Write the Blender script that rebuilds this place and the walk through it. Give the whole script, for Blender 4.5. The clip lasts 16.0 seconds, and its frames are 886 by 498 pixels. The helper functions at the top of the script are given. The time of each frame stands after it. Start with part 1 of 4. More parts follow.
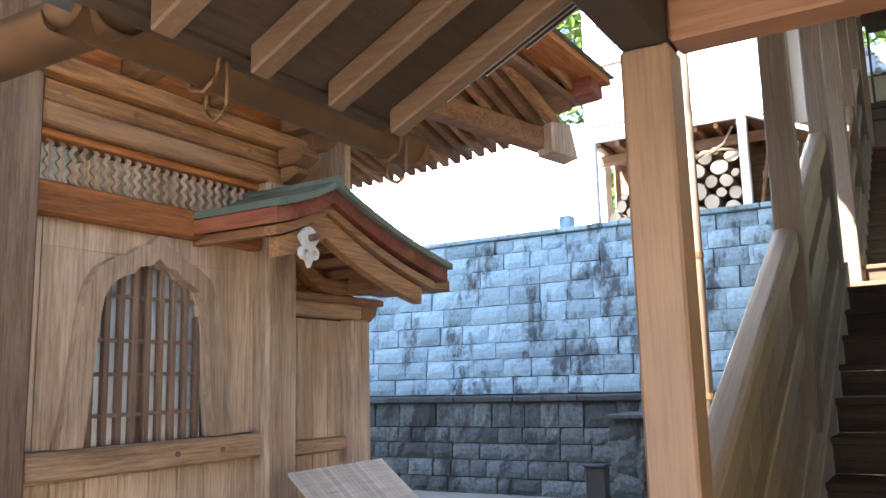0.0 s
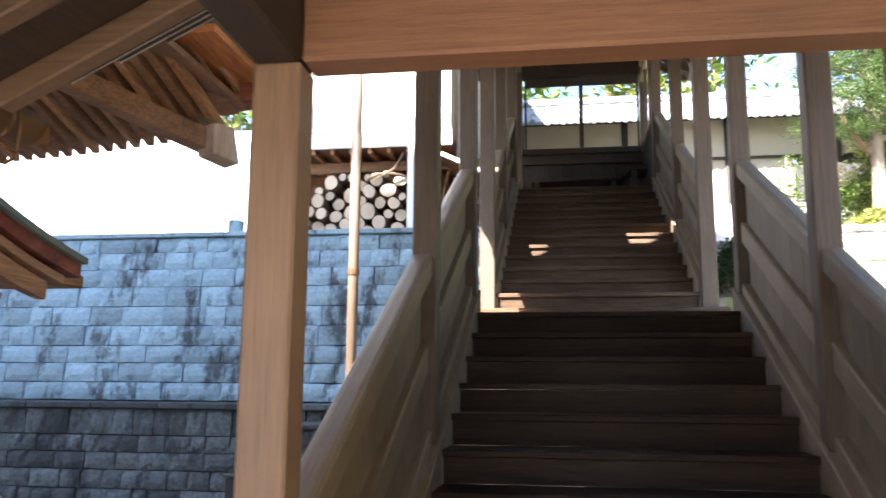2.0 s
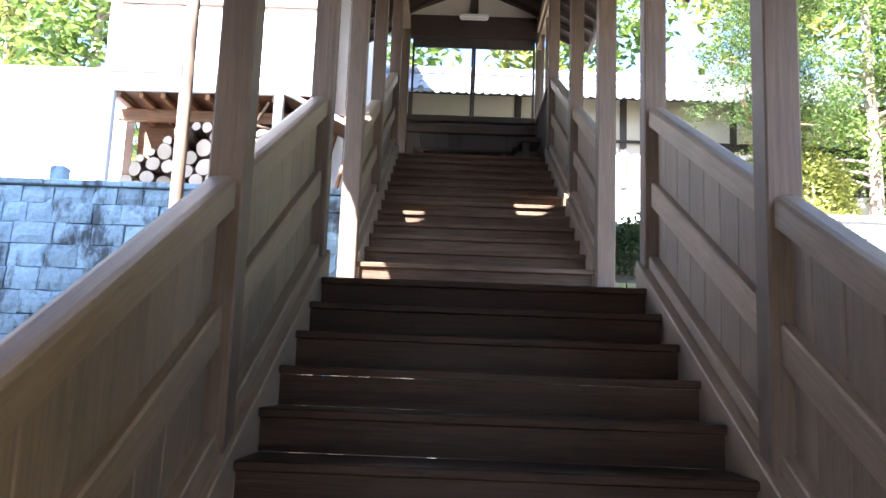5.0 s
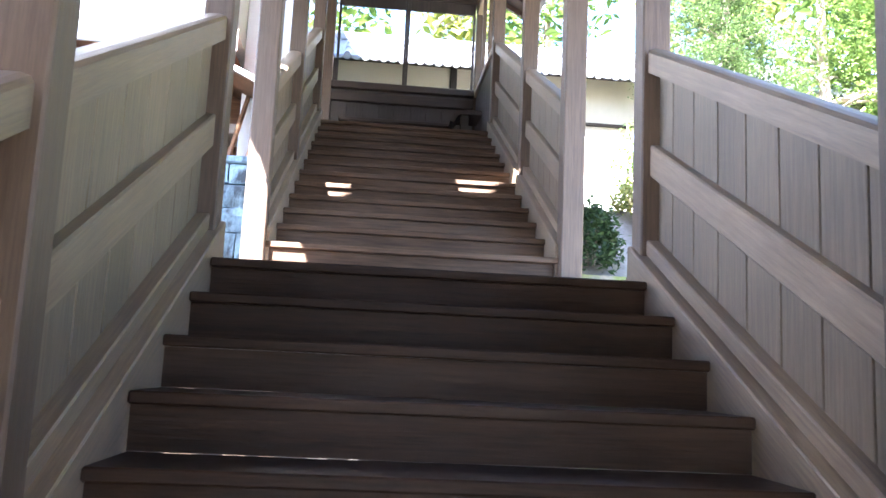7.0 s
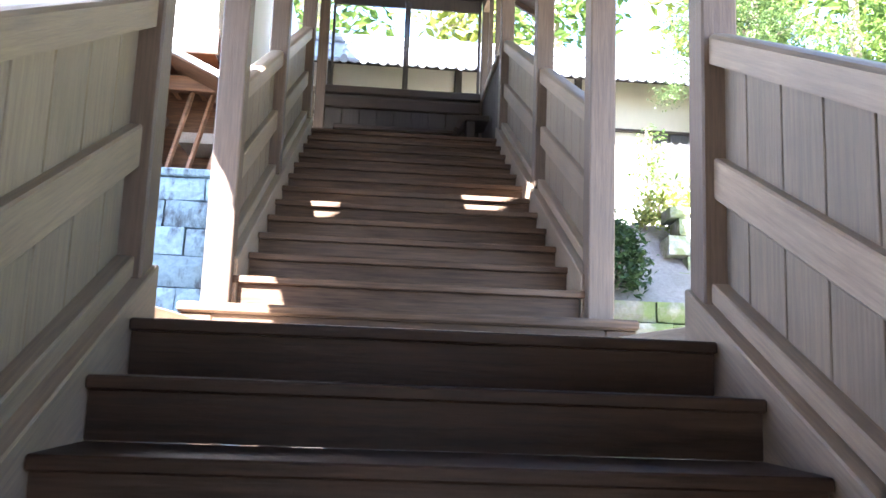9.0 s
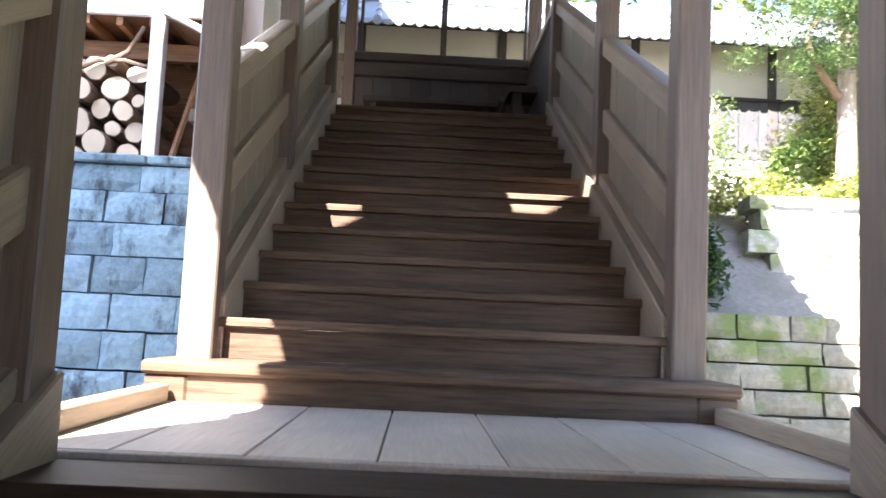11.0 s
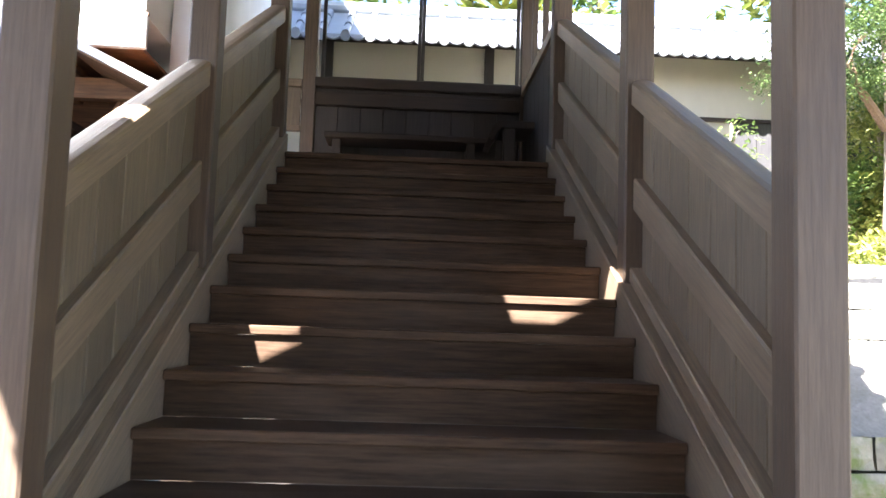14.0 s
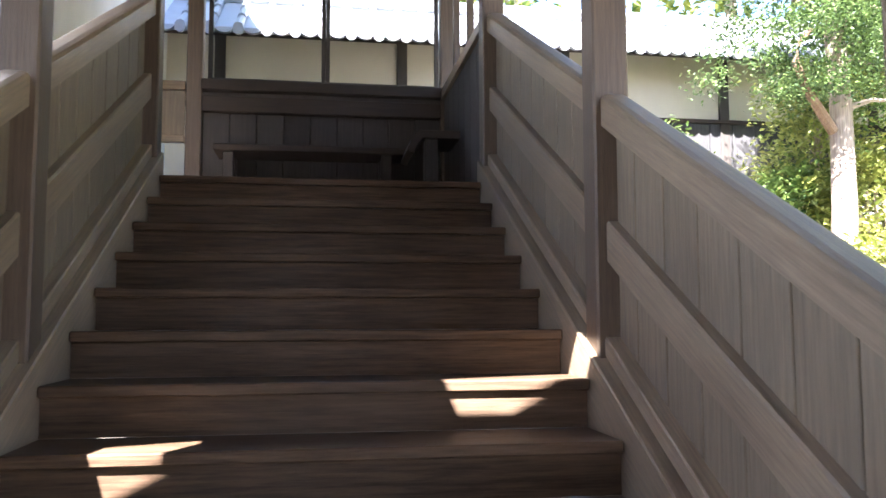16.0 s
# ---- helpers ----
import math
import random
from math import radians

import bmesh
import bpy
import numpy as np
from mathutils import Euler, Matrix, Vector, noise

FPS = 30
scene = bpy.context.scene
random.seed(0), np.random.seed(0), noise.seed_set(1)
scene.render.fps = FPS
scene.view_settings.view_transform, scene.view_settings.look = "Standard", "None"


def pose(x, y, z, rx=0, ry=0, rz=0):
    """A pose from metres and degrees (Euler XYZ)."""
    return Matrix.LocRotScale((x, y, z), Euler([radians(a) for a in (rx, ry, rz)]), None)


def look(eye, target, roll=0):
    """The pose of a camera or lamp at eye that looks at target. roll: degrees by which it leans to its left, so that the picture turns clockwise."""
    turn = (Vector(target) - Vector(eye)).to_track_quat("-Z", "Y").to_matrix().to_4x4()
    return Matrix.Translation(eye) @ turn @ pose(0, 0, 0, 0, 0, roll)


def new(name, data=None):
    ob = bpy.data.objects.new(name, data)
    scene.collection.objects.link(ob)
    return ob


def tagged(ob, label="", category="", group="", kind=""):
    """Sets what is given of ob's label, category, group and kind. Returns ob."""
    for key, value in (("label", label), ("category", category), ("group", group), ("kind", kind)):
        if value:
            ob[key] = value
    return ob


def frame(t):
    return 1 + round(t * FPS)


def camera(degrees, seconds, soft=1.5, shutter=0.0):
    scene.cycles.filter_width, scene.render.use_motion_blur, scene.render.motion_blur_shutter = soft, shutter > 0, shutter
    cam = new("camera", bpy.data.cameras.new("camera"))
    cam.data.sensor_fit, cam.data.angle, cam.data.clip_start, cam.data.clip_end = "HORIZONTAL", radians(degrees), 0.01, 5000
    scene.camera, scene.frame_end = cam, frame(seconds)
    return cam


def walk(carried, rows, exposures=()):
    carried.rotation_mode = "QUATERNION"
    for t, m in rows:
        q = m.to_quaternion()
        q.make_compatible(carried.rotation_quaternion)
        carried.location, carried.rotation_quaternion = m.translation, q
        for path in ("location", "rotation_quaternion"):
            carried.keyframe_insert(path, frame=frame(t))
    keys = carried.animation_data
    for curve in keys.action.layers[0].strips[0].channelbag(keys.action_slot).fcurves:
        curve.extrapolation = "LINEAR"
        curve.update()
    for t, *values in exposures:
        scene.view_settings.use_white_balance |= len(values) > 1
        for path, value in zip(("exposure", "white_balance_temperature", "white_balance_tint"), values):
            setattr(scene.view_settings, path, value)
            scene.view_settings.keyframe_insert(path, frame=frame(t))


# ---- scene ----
cam = camera(56.50, 16.0, 1.5, 0.4)
# seconds, x, y, z, yaw, pitch, roll
ROWS = [
    (0.0, -0.443, 0.2, 1.394, 30.87, 9.22, -1.5),
    (0.5, -0.429, 0.21, 1.418, 29.88, 8.69, 0.11),
    (1.0, -0.407, 0.222, 1.403, 24.07, 9.13, 1.29),
    (1.5, -0.369, 0.267, 1.421, 14.55, 9.49, 0.96),
    (2, -0.288, 0.264, 1.406, 8.6, 9.57, 0.46),
    (2.5, -0.207, 0.307, 1.396, 4.39, 9.45, -0.0),
    (3.0, -0.172, 0.456, 1.379, 1.99, 9.08, -0.39),
    (3.5, -0.169, 0.728, 1.34, 0.46, 8.93, 0.17),
    (4.0, -0.155, 1.102, 1.37, 0.77, 8.91, 1.47),
    (4.2, -0.171, 1.174, 1.391, 1.22, 8.93, 1.86),
    (6.3, -0.191, 2.599, 1.418, -1.02, 8.86, 2.73),
    (6.5, -0.218, 2.684, 1.431, -1.91, 8.56, 2.35),
    (7, -0.265, 2.921, 1.542, -4.78, 8.35, 2.71),
    (7.5, -0.217, 3.174, 1.599, -4.3, 8.52, 2.93),
    (8, -0.204, 3.368, 1.71, -3.87, 9.04, 2.72),
    (8.2, -0.176, 3.454, 1.713, -3.37, 8.99, 2.51),
    (10.3, -0.171, 4.4, 2.163, -6.1, 7.12, 1.57),
    (10.5, -0.155, 4.488, 2.198, -5.45, 6.66, 1.98),
    (11, -0.113, 4.779, 2.335, -1.42, 5.48, 2.66),
    (11.5, -0.095, 5.02, 2.425, 0.39, 5.0, 2.76),
    (12, -0.071, 5.237, 2.556, -2.61, 3.75, 2.16),
    (12.5, -0.046, 5.516, 2.678, 0.29, 3.34, 2.47),
    (13, -0.064, 5.789, 2.796, 0.61, 4.5, 2.15),
    (13.5, -0.074, 5.959, 2.907, -1.94, 5.56, 1.87),
    (14, -0.044, 6.195, 3.072, -2.44, 5.51, 1.95),
    (14.5, -0.093, 6.477, 3.16, -4.61, 5.89, 2.89),
    (15, -0.036, 6.663, 3.277, -8.49, 5.47, 1.17),
    (15.5, -0.001, 6.862, 3.426, -7.05, 4.45, 0.01),
    (16, -0.038, 7.143, 3.457, -8.67, 4.96, -0.15),
]
walk(cam, [(t, pose(x, y, z, 90 + pitch, 0, yaw) @ pose(0, 0, 0, 0, 0, roll)) for t, x, y, z, yaw, pitch, roll in ROWS],
     [(0.0, 3.75, 6100, 13), (1.0, 3.65, 6150, 13), (2.0, 3.3, 6150, 15), (3.5, 3.25, 6000, 16), (4.2, 3.4, 5850, 17), (6.5, 4.55, 5500, 18), (8.0, 4.7, 5500, 18), (10.5, 4.1, 5800, 18), (12.0, 3.55, 5900, 18), (14.0, 3.7, 5900, 17), (16.0, 4.0, 5800, 18)])

# ---- light ----
SUN = Vector((-0.42, -0.85, 1.0)).normalized()
world = bpy.data.worlds.new("sky")
scene.world = world
world.use_nodes = True
wn = world.node_tree.nodes
sky = wn.new("ShaderNodeTexSky")
sky.sky_type, sky.sun_disc = "NISHITA", False
sky.sun_elevation = math.asin(SUN.z)
sky.sun_rotation = math.atan2(SUN.x, SUN.y)
world.node_tree.links.new(sky.outputs[0], wn["Background"].inputs[0])
wn["Background"].inputs[1].default_value = 0.07
sun = new("sun", bpy.data.lights.new("sun", "SUN"))
sun.data.energy, sun.data.angle, sun.data.color = 5.0, radians(0.5), (1.0, 0.93, 0.82)
sun.matrix_world = look(SUN * 40, (0, 0, 0))

# ---- materials ----


def shader(name, rough=0.6, metal=0.0):
    m = bpy.data.materials.new(name)
    m.use_nodes = True
    b = m.node_tree.nodes["Principled BSDF"]
    b.inputs["Roughness"].default_value, b.inputs["Metallic"].default_value = rough, metal
    return m, m.node_tree, b


def link(nt, a, b):
    nt.links.new(a, b)


def noise_at(nt, scale3, size, detail=4.0, rough=0.6, local=False, tilt=0.0):
    """Noise over the world's place (or the object's own), stretched by scale3."""
    if local:
        src = nt.nodes.new("ShaderNodeTexCoord").outputs["Object"]
    else:
        src = nt.nodes.new("ShaderNodeNewGeometry").outputs["Position"]
    if tilt:
        vr = nt.nodes.new("ShaderNodeVectorRotate")
        vr.rotation_type = "X_AXIS"
        vr.inputs["Angle"].default_value = tilt
        link(nt, src, vr.inputs["Vector"])
        src = vr.outputs[0]
    mp = nt.nodes.new("ShaderNodeMapping")
    mp.inputs["Scale"].default_value = scale3
    link(nt, src, mp.inputs[0])
    n = nt.nodes.new("ShaderNodeTexNoise")
    n.inputs["Scale"].default_value, n.inputs["Detail"].default_value, n.inputs["Roughness"].default_value = size, detail, rough
    link(nt, mp.outputs[0], n.inputs["Vector"])
    return n.outputs["Fac"]


def ramp(nt, fac, stops):
    r = nt.nodes.new("ShaderNodeValToRGB")
    while len(r.color_ramp.elements) < len(stops):
        r.color_ramp.elements.new(0.5)
    for e, (p, c) in zip(r.color_ramp.elements, stops):
        e.position, e.color = p, (*c, 1)
    link(nt, fac, r.inputs[0])
    return r.outputs[0]


def mix(nt, kind, fac, a, b):
    m = nt.nodes.new("ShaderNodeMix")
    m.data_type, m.blend_type = "RGBA", kind
    for sock, v in ((m.inputs[0], fac), (m.inputs[6], a), (m.inputs[7], b)):
        if isinstance(v, (int, float)):
            sock.default_value = v
        elif isinstance(v, tuple):
            sock.default_value = (*v, 1)
        else:
            link(nt, v, sock)
    return m.outputs[2]


def bump(nt, b, height, strength, dist=0.01):
    n = nt.nodes.new("ShaderNodeBump")
    n.inputs["Strength"].default_value, n.inputs["Distance"].default_value = strength, dist
    link(nt, height, n.inputs["Height"])
    link(nt, n.outputs[0], b.inputs["Normal"])


def random_tone(nt, colour, low, high):
    """Each piece a little lighter or darker than the next."""
    info = nt.nodes.new("ShaderNodeObjectInfo")
    g = ramp(nt, info.outputs["Random"], [(0, (low,) * 3), (1, (high,) * 3)])
    return mix(nt, "MULTIPLY", 1.0, colour, g)


def wood(name, dark, light, axis, rough=0.6, wear=None, spread=(0.85, 1.15), amount=0.5, tilt=0.0, stain=0.0):
    m, nt, b = shader(name, rough)
    s = [14.0, 14.0, 14.0]
    s["xyz".index(axis)] = 0.7
    grain = noise_at(nt, s, 5.0, 6.0, 0.7, tilt=tilt)
    col = ramp(nt, grain, [(0.30, dark), (0.70, light)])
    big = noise_at(nt, (1, 1, 1), 1.3, 3.0)
    col = mix(nt, "MULTIPLY", 0.6, col, ramp(nt, big, [(0.3, (0.62, 0.62, 0.62)), (0.75, (1.15, 1.12, 1.1))]))
    if wear:
        blot = noise_at(nt, tuple(0.35 * v if v < 1 else 0.16 * v for v in s), 1.6, 5.0, 0.65)
        col = mix(nt, "MIX", ramp(nt, blot, [(0.5, (0, 0, 0)), (0.75, (amount,) * 3)]), col, wear)
    if stain:
        run = noise_at(nt, tuple(0.5 * v if v < 1 else 0.2 * v for v in s), 3.1, 7.0, 0.75, tilt=tilt)
        k = 1.0 - stain
        col = mix(nt, "MULTIPLY", 1.0, col, ramp(nt, run, [(0.46, (1, 1, 1)), (0.66, (k, 0.92 * k, 0.86 * k))]))
    col = random_tone(nt, col, *spread)
    link(nt, col, b.inputs["Base Color"])
    link(nt, ramp(nt, grain, [(0.2, (rough - 0.12,) * 3), (0.8, (rough + 0.15,) * 3)]), b.inputs["Roughness"])
    bump(nt, b, grain, 0.45, 0.005)
    return m


GREY_D, GREY_L = (0.19, 0.138, 0.088), (0.36, 0.272, 0.180)
grey_x = wood("weathered_beam_x", GREY_D, GREY_L, "x", 0.55)
grey_y = wood("weathered_beam_y", GREY_D, GREY_L, "y", 0.55)
grey_s = wood("weathered_sloping_rail", GREY_D, GREY_L, "y", 0.5, tilt=-0.48)
# Rails' weathered wood, darkened to carry the dim light on the posts.
grey_z = wood("shaded_weathered_post_z", (0.085, 0.058, 0.038), (0.17, 0.122, 0.082), "z", 0.55)
panel_z = wood("panel_board", (0.145, 0.109, 0.070), (0.27, 0.21, 0.139), "z", 0.6, spread=(0.88, 1.1))
tan_x = wood("tan_beam_x", (0.18, 0.082, 0.042), (0.29, 0.145, 0.078), "x", 0.5)
tan_z = wood("tan_post_z", (0.19, 0.112, 0.066), (0.29, 0.182, 0.112), "z", 0.5)
# Lower flight's deeper shade is put into step_x; step_up is the lit copy.
step_x = wood("shaded_step_board", (0.012, 0.0065, 0.004), (0.048, 0.027, 0.016), "x", 0.5, wear=(0.07, 0.048, 0.033), amount=0.7)
step_up = wood("lit_step_board", (0.042, 0.026, 0.016), (0.145, 0.092, 0.056), "x", 0.5, wear=(0.22, 0.155, 0.105), amount=0.6)
for m in (step_x, step_up):
    for node in m.node_tree.nodes:
        if node.type == "BSDF_PRINCIPLED":
            node.inputs["Specular IOR Level"].default_value = 0.16
raft_x = wood("entrance_rafter", (0.12, 0.068, 0.038), (0.205, 0.124, 0.07), "x", 0.6)
floor_y = wood("floor_board", (0.44, 0.355, 0.262), (0.66, 0.56, 0.44), "y", 0.5)
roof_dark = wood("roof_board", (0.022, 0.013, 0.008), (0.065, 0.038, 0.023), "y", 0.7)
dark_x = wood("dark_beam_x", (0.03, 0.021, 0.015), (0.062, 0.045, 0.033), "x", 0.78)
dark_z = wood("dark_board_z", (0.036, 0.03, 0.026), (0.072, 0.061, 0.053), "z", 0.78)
shr_y = wood("shrine_beam_y", (0.15, 0.06, 0.021), (0.50, 0.255, 0.105), "y", 0.6, wear=(0.36, 0.27, 0.185), amount=0.75, stain=0.55)
shr_grey_y = wood("shrine_weathered_beam_y", (0.22, 0.125, 0.068), (0.54, 0.375, 0.235), "y", 0.65, wear=(0.52, 0.44, 0.35), amount=0.85, stain=0.60)
shr_orange = wood("shrine_orange_y", (0.19, 0.058, 0.013), (0.54, 0.20, 0.055), "y", 0.6, stain=0.60)
shr_z = wood("shrine_board_z", (0.42, 0.275, 0.175), (0.84, 0.68, 0.52), "z", 0.65, wear=(0.27, 0.165, 0.10), amount=0.8, spread=(0.82, 1.12), stain=0.28)
shr_post = wood("shrine_post_z", (0.24, 0.155, 0.10), (0.60, 0.46, 0.34), "z", 0.65, wear=(0.58, 0.51, 0.43), amount=0.85, stain=0.32)
shr_x = wood("shrine_beam_x", (0.11, 0.05, 0.022), (0.32, 0.165, 0.075), "x", 0.6, stain=0.40)
shr_dark_z = wood("shrine_dark_post_z", (0.10, 0.062, 0.042), (0.27, 0.18, 0.125), "z", 0.65, wear=(0.34, 0.27, 0.21), amount=0.6, stain=0.50)
red_wood = wood("red_trim", (0.12, 0.02, 0.012), (0.30, 0.075, 0.035), "x", 0.6, wear=(0.40, 0.20, 0.10), amount=0.6, stain=0.60)
board_grey = wood("slatted_lid", (0.33, 0.30, 0.27), (0.56, 0.53, 0.49), "y", 0.7)
lattice_z = wood("lattice_bar", (0.10, 0.06, 0.04), (0.24, 0.16, 0.11), "z", 0.6)
bark = wood("bark", (0.10, 0.06, 0.035), (0.26, 0.17, 0.11), "y", 0.9)
trunk_m = wood("trunk", (0.20, 0.15, 0.11), (0.46, 0.38, 0.31), "z", 0.9)


def stone(name, dark, light, stain, amount, moss=None, tones=(0.72, 1.18), edge=(0.515, 0.60)):
    m, nt, b = shader(name, 0.85)
    fine = noise_at(nt, (1, 1, 1), 22.0, 6.0, 0.7)
    col = ramp(nt, fine, [(0.25, dark), (0.75, light)])
    col = random_tone(nt, col, *tones)
    streak = noise_at(nt, (1.0, 1.0, 0.38), 2.7, 8.0, 0.72)
    col = mix(nt, "MIX", ramp(nt, streak, [(edge[0], (0, 0, 0)), (edge[1], (amount,) * 3)]), col, stain)
    if moss:
        mo = noise_at(nt, (1, 1, 1), 2.4, 5.0, 0.65)
        col = mix(nt, "MIX", ramp(nt, mo, [(0.46, (0, 0, 0)), (0.58, (0.85,) * 3)]), col, moss)
    link(nt, col, b.inputs["Base Color"])
    bump(nt, b, fine, 0.6, 0.015)
    return m


# Blue skylight of the wall's shade is mixed into stone_up's colour.
stone_up = stone("skylit_wall_stone", (0.135, 0.21, 0.252), (0.27, 0.385, 0.445), (0.024, 0.028, 0.032), 0.9, edge=(0.52, 0.62))
stone_low = stone("dark_wall_stone", (0.017, 0.022, 0.024), (0.10, 0.118, 0.122), (0.010, 0.012, 0.014), 0.85, tones=(0.45, 1.5))
stone_moss = stone("mossy_stone", (0.20, 0.18, 0.125), (0.36, 0.325, 0.235), (0.11, 0.10, 0.07), 0.6, moss=(0.13, 0.17, 0.035))
joint = stone("joint_earth", (0.018, 0.018, 0.018), (0.045, 0.045, 0.044), (0.016, 0.016, 0.016), 0.5)
rubble = stone("pale_rubble", (0.26, 0.26, 0.22), (0.46, 0.45, 0.39), (0.13, 0.13, 0.09), 0.5, moss=(0.16, 0.19, 0.06))
earth = stone("gravel_earth", (0.16, 0.145, 0.12), (0.28, 0.258, 0.22), (0.14, 0.128, 0.10), 0.5)


def paint(name, colour, rough=0.8, low=0.88):
    m, nt, b = shader(name, rough)
    n = noise_at(nt, (1, 1, 0.5), 2.2, 5.0, 0.6)
    f = noise_at(nt, (1, 1, 1), 60.0, 3.0)
    c = ramp(nt, n, [(0.3, tuple(v * low for v in colour)), (0.7, colour)])
    link(nt, c, b.inputs["Base Color"])
    bump(nt, b, f, 0.12, 0.003)
    return m


plaster = paint("cream_plaster", (0.62, 0.56, 0.45))
white_wall = paint("white_wall", (0.80, 0.80, 0.78))
tile_grey = paint("roof_tile", (0.30, 0.32, 0.35), 0.35, 0.7)
slate = paint("dark_eave_tile", (0.10, 0.105, 0.11), 0.45, 0.7)
verdigris = paint("verdigris_copper", (0.15, 0.19, 0.155), 0.5, 0.45)
copper = paint("brown_gutter", (0.22, 0.125, 0.062), 0.5, 0.55)
copper.node_tree.nodes["Principled BSDF"].inputs["Metallic"].default_value = 0.75
plank_dark = wood("charred_plank", (0.02, 0.02, 0.022), (0.07, 0.068, 0.068), "z", 0.7)
iron = paint("black_iron", (0.03, 0.03, 0.03), 0.4, 0.8)
log_end = paint("cut_log_end", (0.62, 0.50, 0.36), 0.85, 0.7)
lamp_white = paint("lamp_white", (0.8, 0.8, 0.78), 0.4)
window_dark = paint("dim_house_glass", (0.10, 0.12, 0.11), 0.08, 0.6)
carve_white = paint("weathered_carving", (0.62, 0.58, 0.52), 0.8, 0.7)


def leafy(name, dark, light):
    m, nt, b = shader(name, 0.5)
    g = nt.nodes.new("ShaderNodeNewGeometry")
    col = ramp(nt, g.outputs["Random Per Island"], [(0, dark), (1, light)])
    link(nt, col, b.inputs["Base Color"])
    t = nt.nodes.new("ShaderNodeBsdfTranslucent")
    link(nt, col, t.inputs[0])
    s = nt.nodes.new("ShaderNodeMixShader")
    s.inputs[0].default_value = 0.4
    out = nt.nodes["Material Output"]
    link(nt, b.outputs[0], s.inputs[1]), link(nt, t.outputs[0], s.inputs[2]), link(nt, s.outputs[0], out.inputs[0])
    return m


leaf_a = leafy("leaf_green", (0.05, 0.10, 0.022), (0.22, 0.30, 0.07))
leaf_d = leafy("leaf_spray", (0.022, 0.05, 0.018), (0.17, 0.25, 0.07))
leaf_b = leafy("leaf_yellow_green", (0.12, 0.16, 0.03), (0.42, 0.42, 0.11))
leaf_c = leafy("leaf_dark", (0.02, 0.045, 0.015), (0.07, 0.12, 0.035))

glass, nt_g, bs_g = shader("window_glass", 0.02)
bs_g.inputs["Base Color"].default_value = (0.80, 0.81, 0.77, 1.0)
bs_g.inputs["Transmission Weight"].default_value, bs_g.inputs["IOR"].default_value = 1.0, 1.1
# Pale blue and white sky reflection is painted into the panes' base colour.
sky_painted_glass, nt_m, bs_m = shader("sky_tinted_glass", 0.06)
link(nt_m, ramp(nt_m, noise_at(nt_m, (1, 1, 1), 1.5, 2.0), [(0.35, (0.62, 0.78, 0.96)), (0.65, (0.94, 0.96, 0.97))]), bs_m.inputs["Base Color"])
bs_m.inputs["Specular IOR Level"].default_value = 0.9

# ---- builders ----


def thing(name, label, category, group="", kind="", at=(0, 0, 0)):
    ob = new(name)
    ob.location = at
    ob.empty_display_size = 0.1
    return tagged(ob, label, category, group, kind)


def part(name, bm, material, parent=None, label="", smooth=False):
    me = bpy.data.meshes.new(name)
    bm.to_mesh(me)
    bm.free()
    me.materials.append(material)
    if smooth:
        for p in me.polygons:
            p.use_smooth = True
    ob = new(name, me)
    if parent is not None:
        ob.parent = parent
        loc = Vector((0, 0, 0))
        up = parent
        while up is not None:
            loc += up.location
            up = up.parent
        ob.location = -loc
    if label:
        ob["label"] = label
    return ob


def solid(corners, bevel=0.0):
    """A six-sided block from eight corners: four below, four above, in the same turn."""
    bm = bmesh.new()
    v = [bm.verts.new(c) for c in corners]
    for f in ((3, 2, 1, 0), (4, 5, 6, 7), (0, 1, 5, 4), (1, 2, 6, 5), (2, 3, 7, 6), (3, 0, 4, 7)):
        bm.faces.new([v[i] for i in f])
    bmesh.ops.recalc_face_normals(bm, faces=bm.faces)
    if bevel:
        bmesh.ops.bevel(bm, geom=bm.edges[:], offset=bevel, segments=1, affect="EDGES")
    return bm


def box(x0, x1, y0, y1, z0, z1, bevel=0.004):
    return solid([(x0, y0, z0), (x1, y0, z0), (x1, y1, z0), (x0, y1, z0), (x0, y0, z1), (x1, y0, z1), (x1, y1, z1), (x0, y1, z1)], bevel)


def sloped(x0, x1, y0, z0, y1, z1, h, bevel=0.004):
    """A bar along y whose top runs from z0 to z1, h thick, its ends cut upright."""
    return solid([(x0, y0, z0 - h), (x1, y0, z0 - h), (x1, y1, z1 - h), (x0, y1, z1 - h), (x0, y0, z0), (x1, y0, z0), (x1, y1, z1), (x0, y1, z1)], bevel)


def slant(y0, y1, x0, z0, x1, z1, h, bevel=0.003):
    """A bar along x whose top runs from z0 to z1."""
    return solid([(x0, y0, z0 - h), (x1, y0, z1 - h), (x1, y1, z1 - h), (x0, y1, z0 - h), (x0, y0, z0), (x1, y0, z1), (x1, y1, z1), (x0, y1, z0)], bevel)


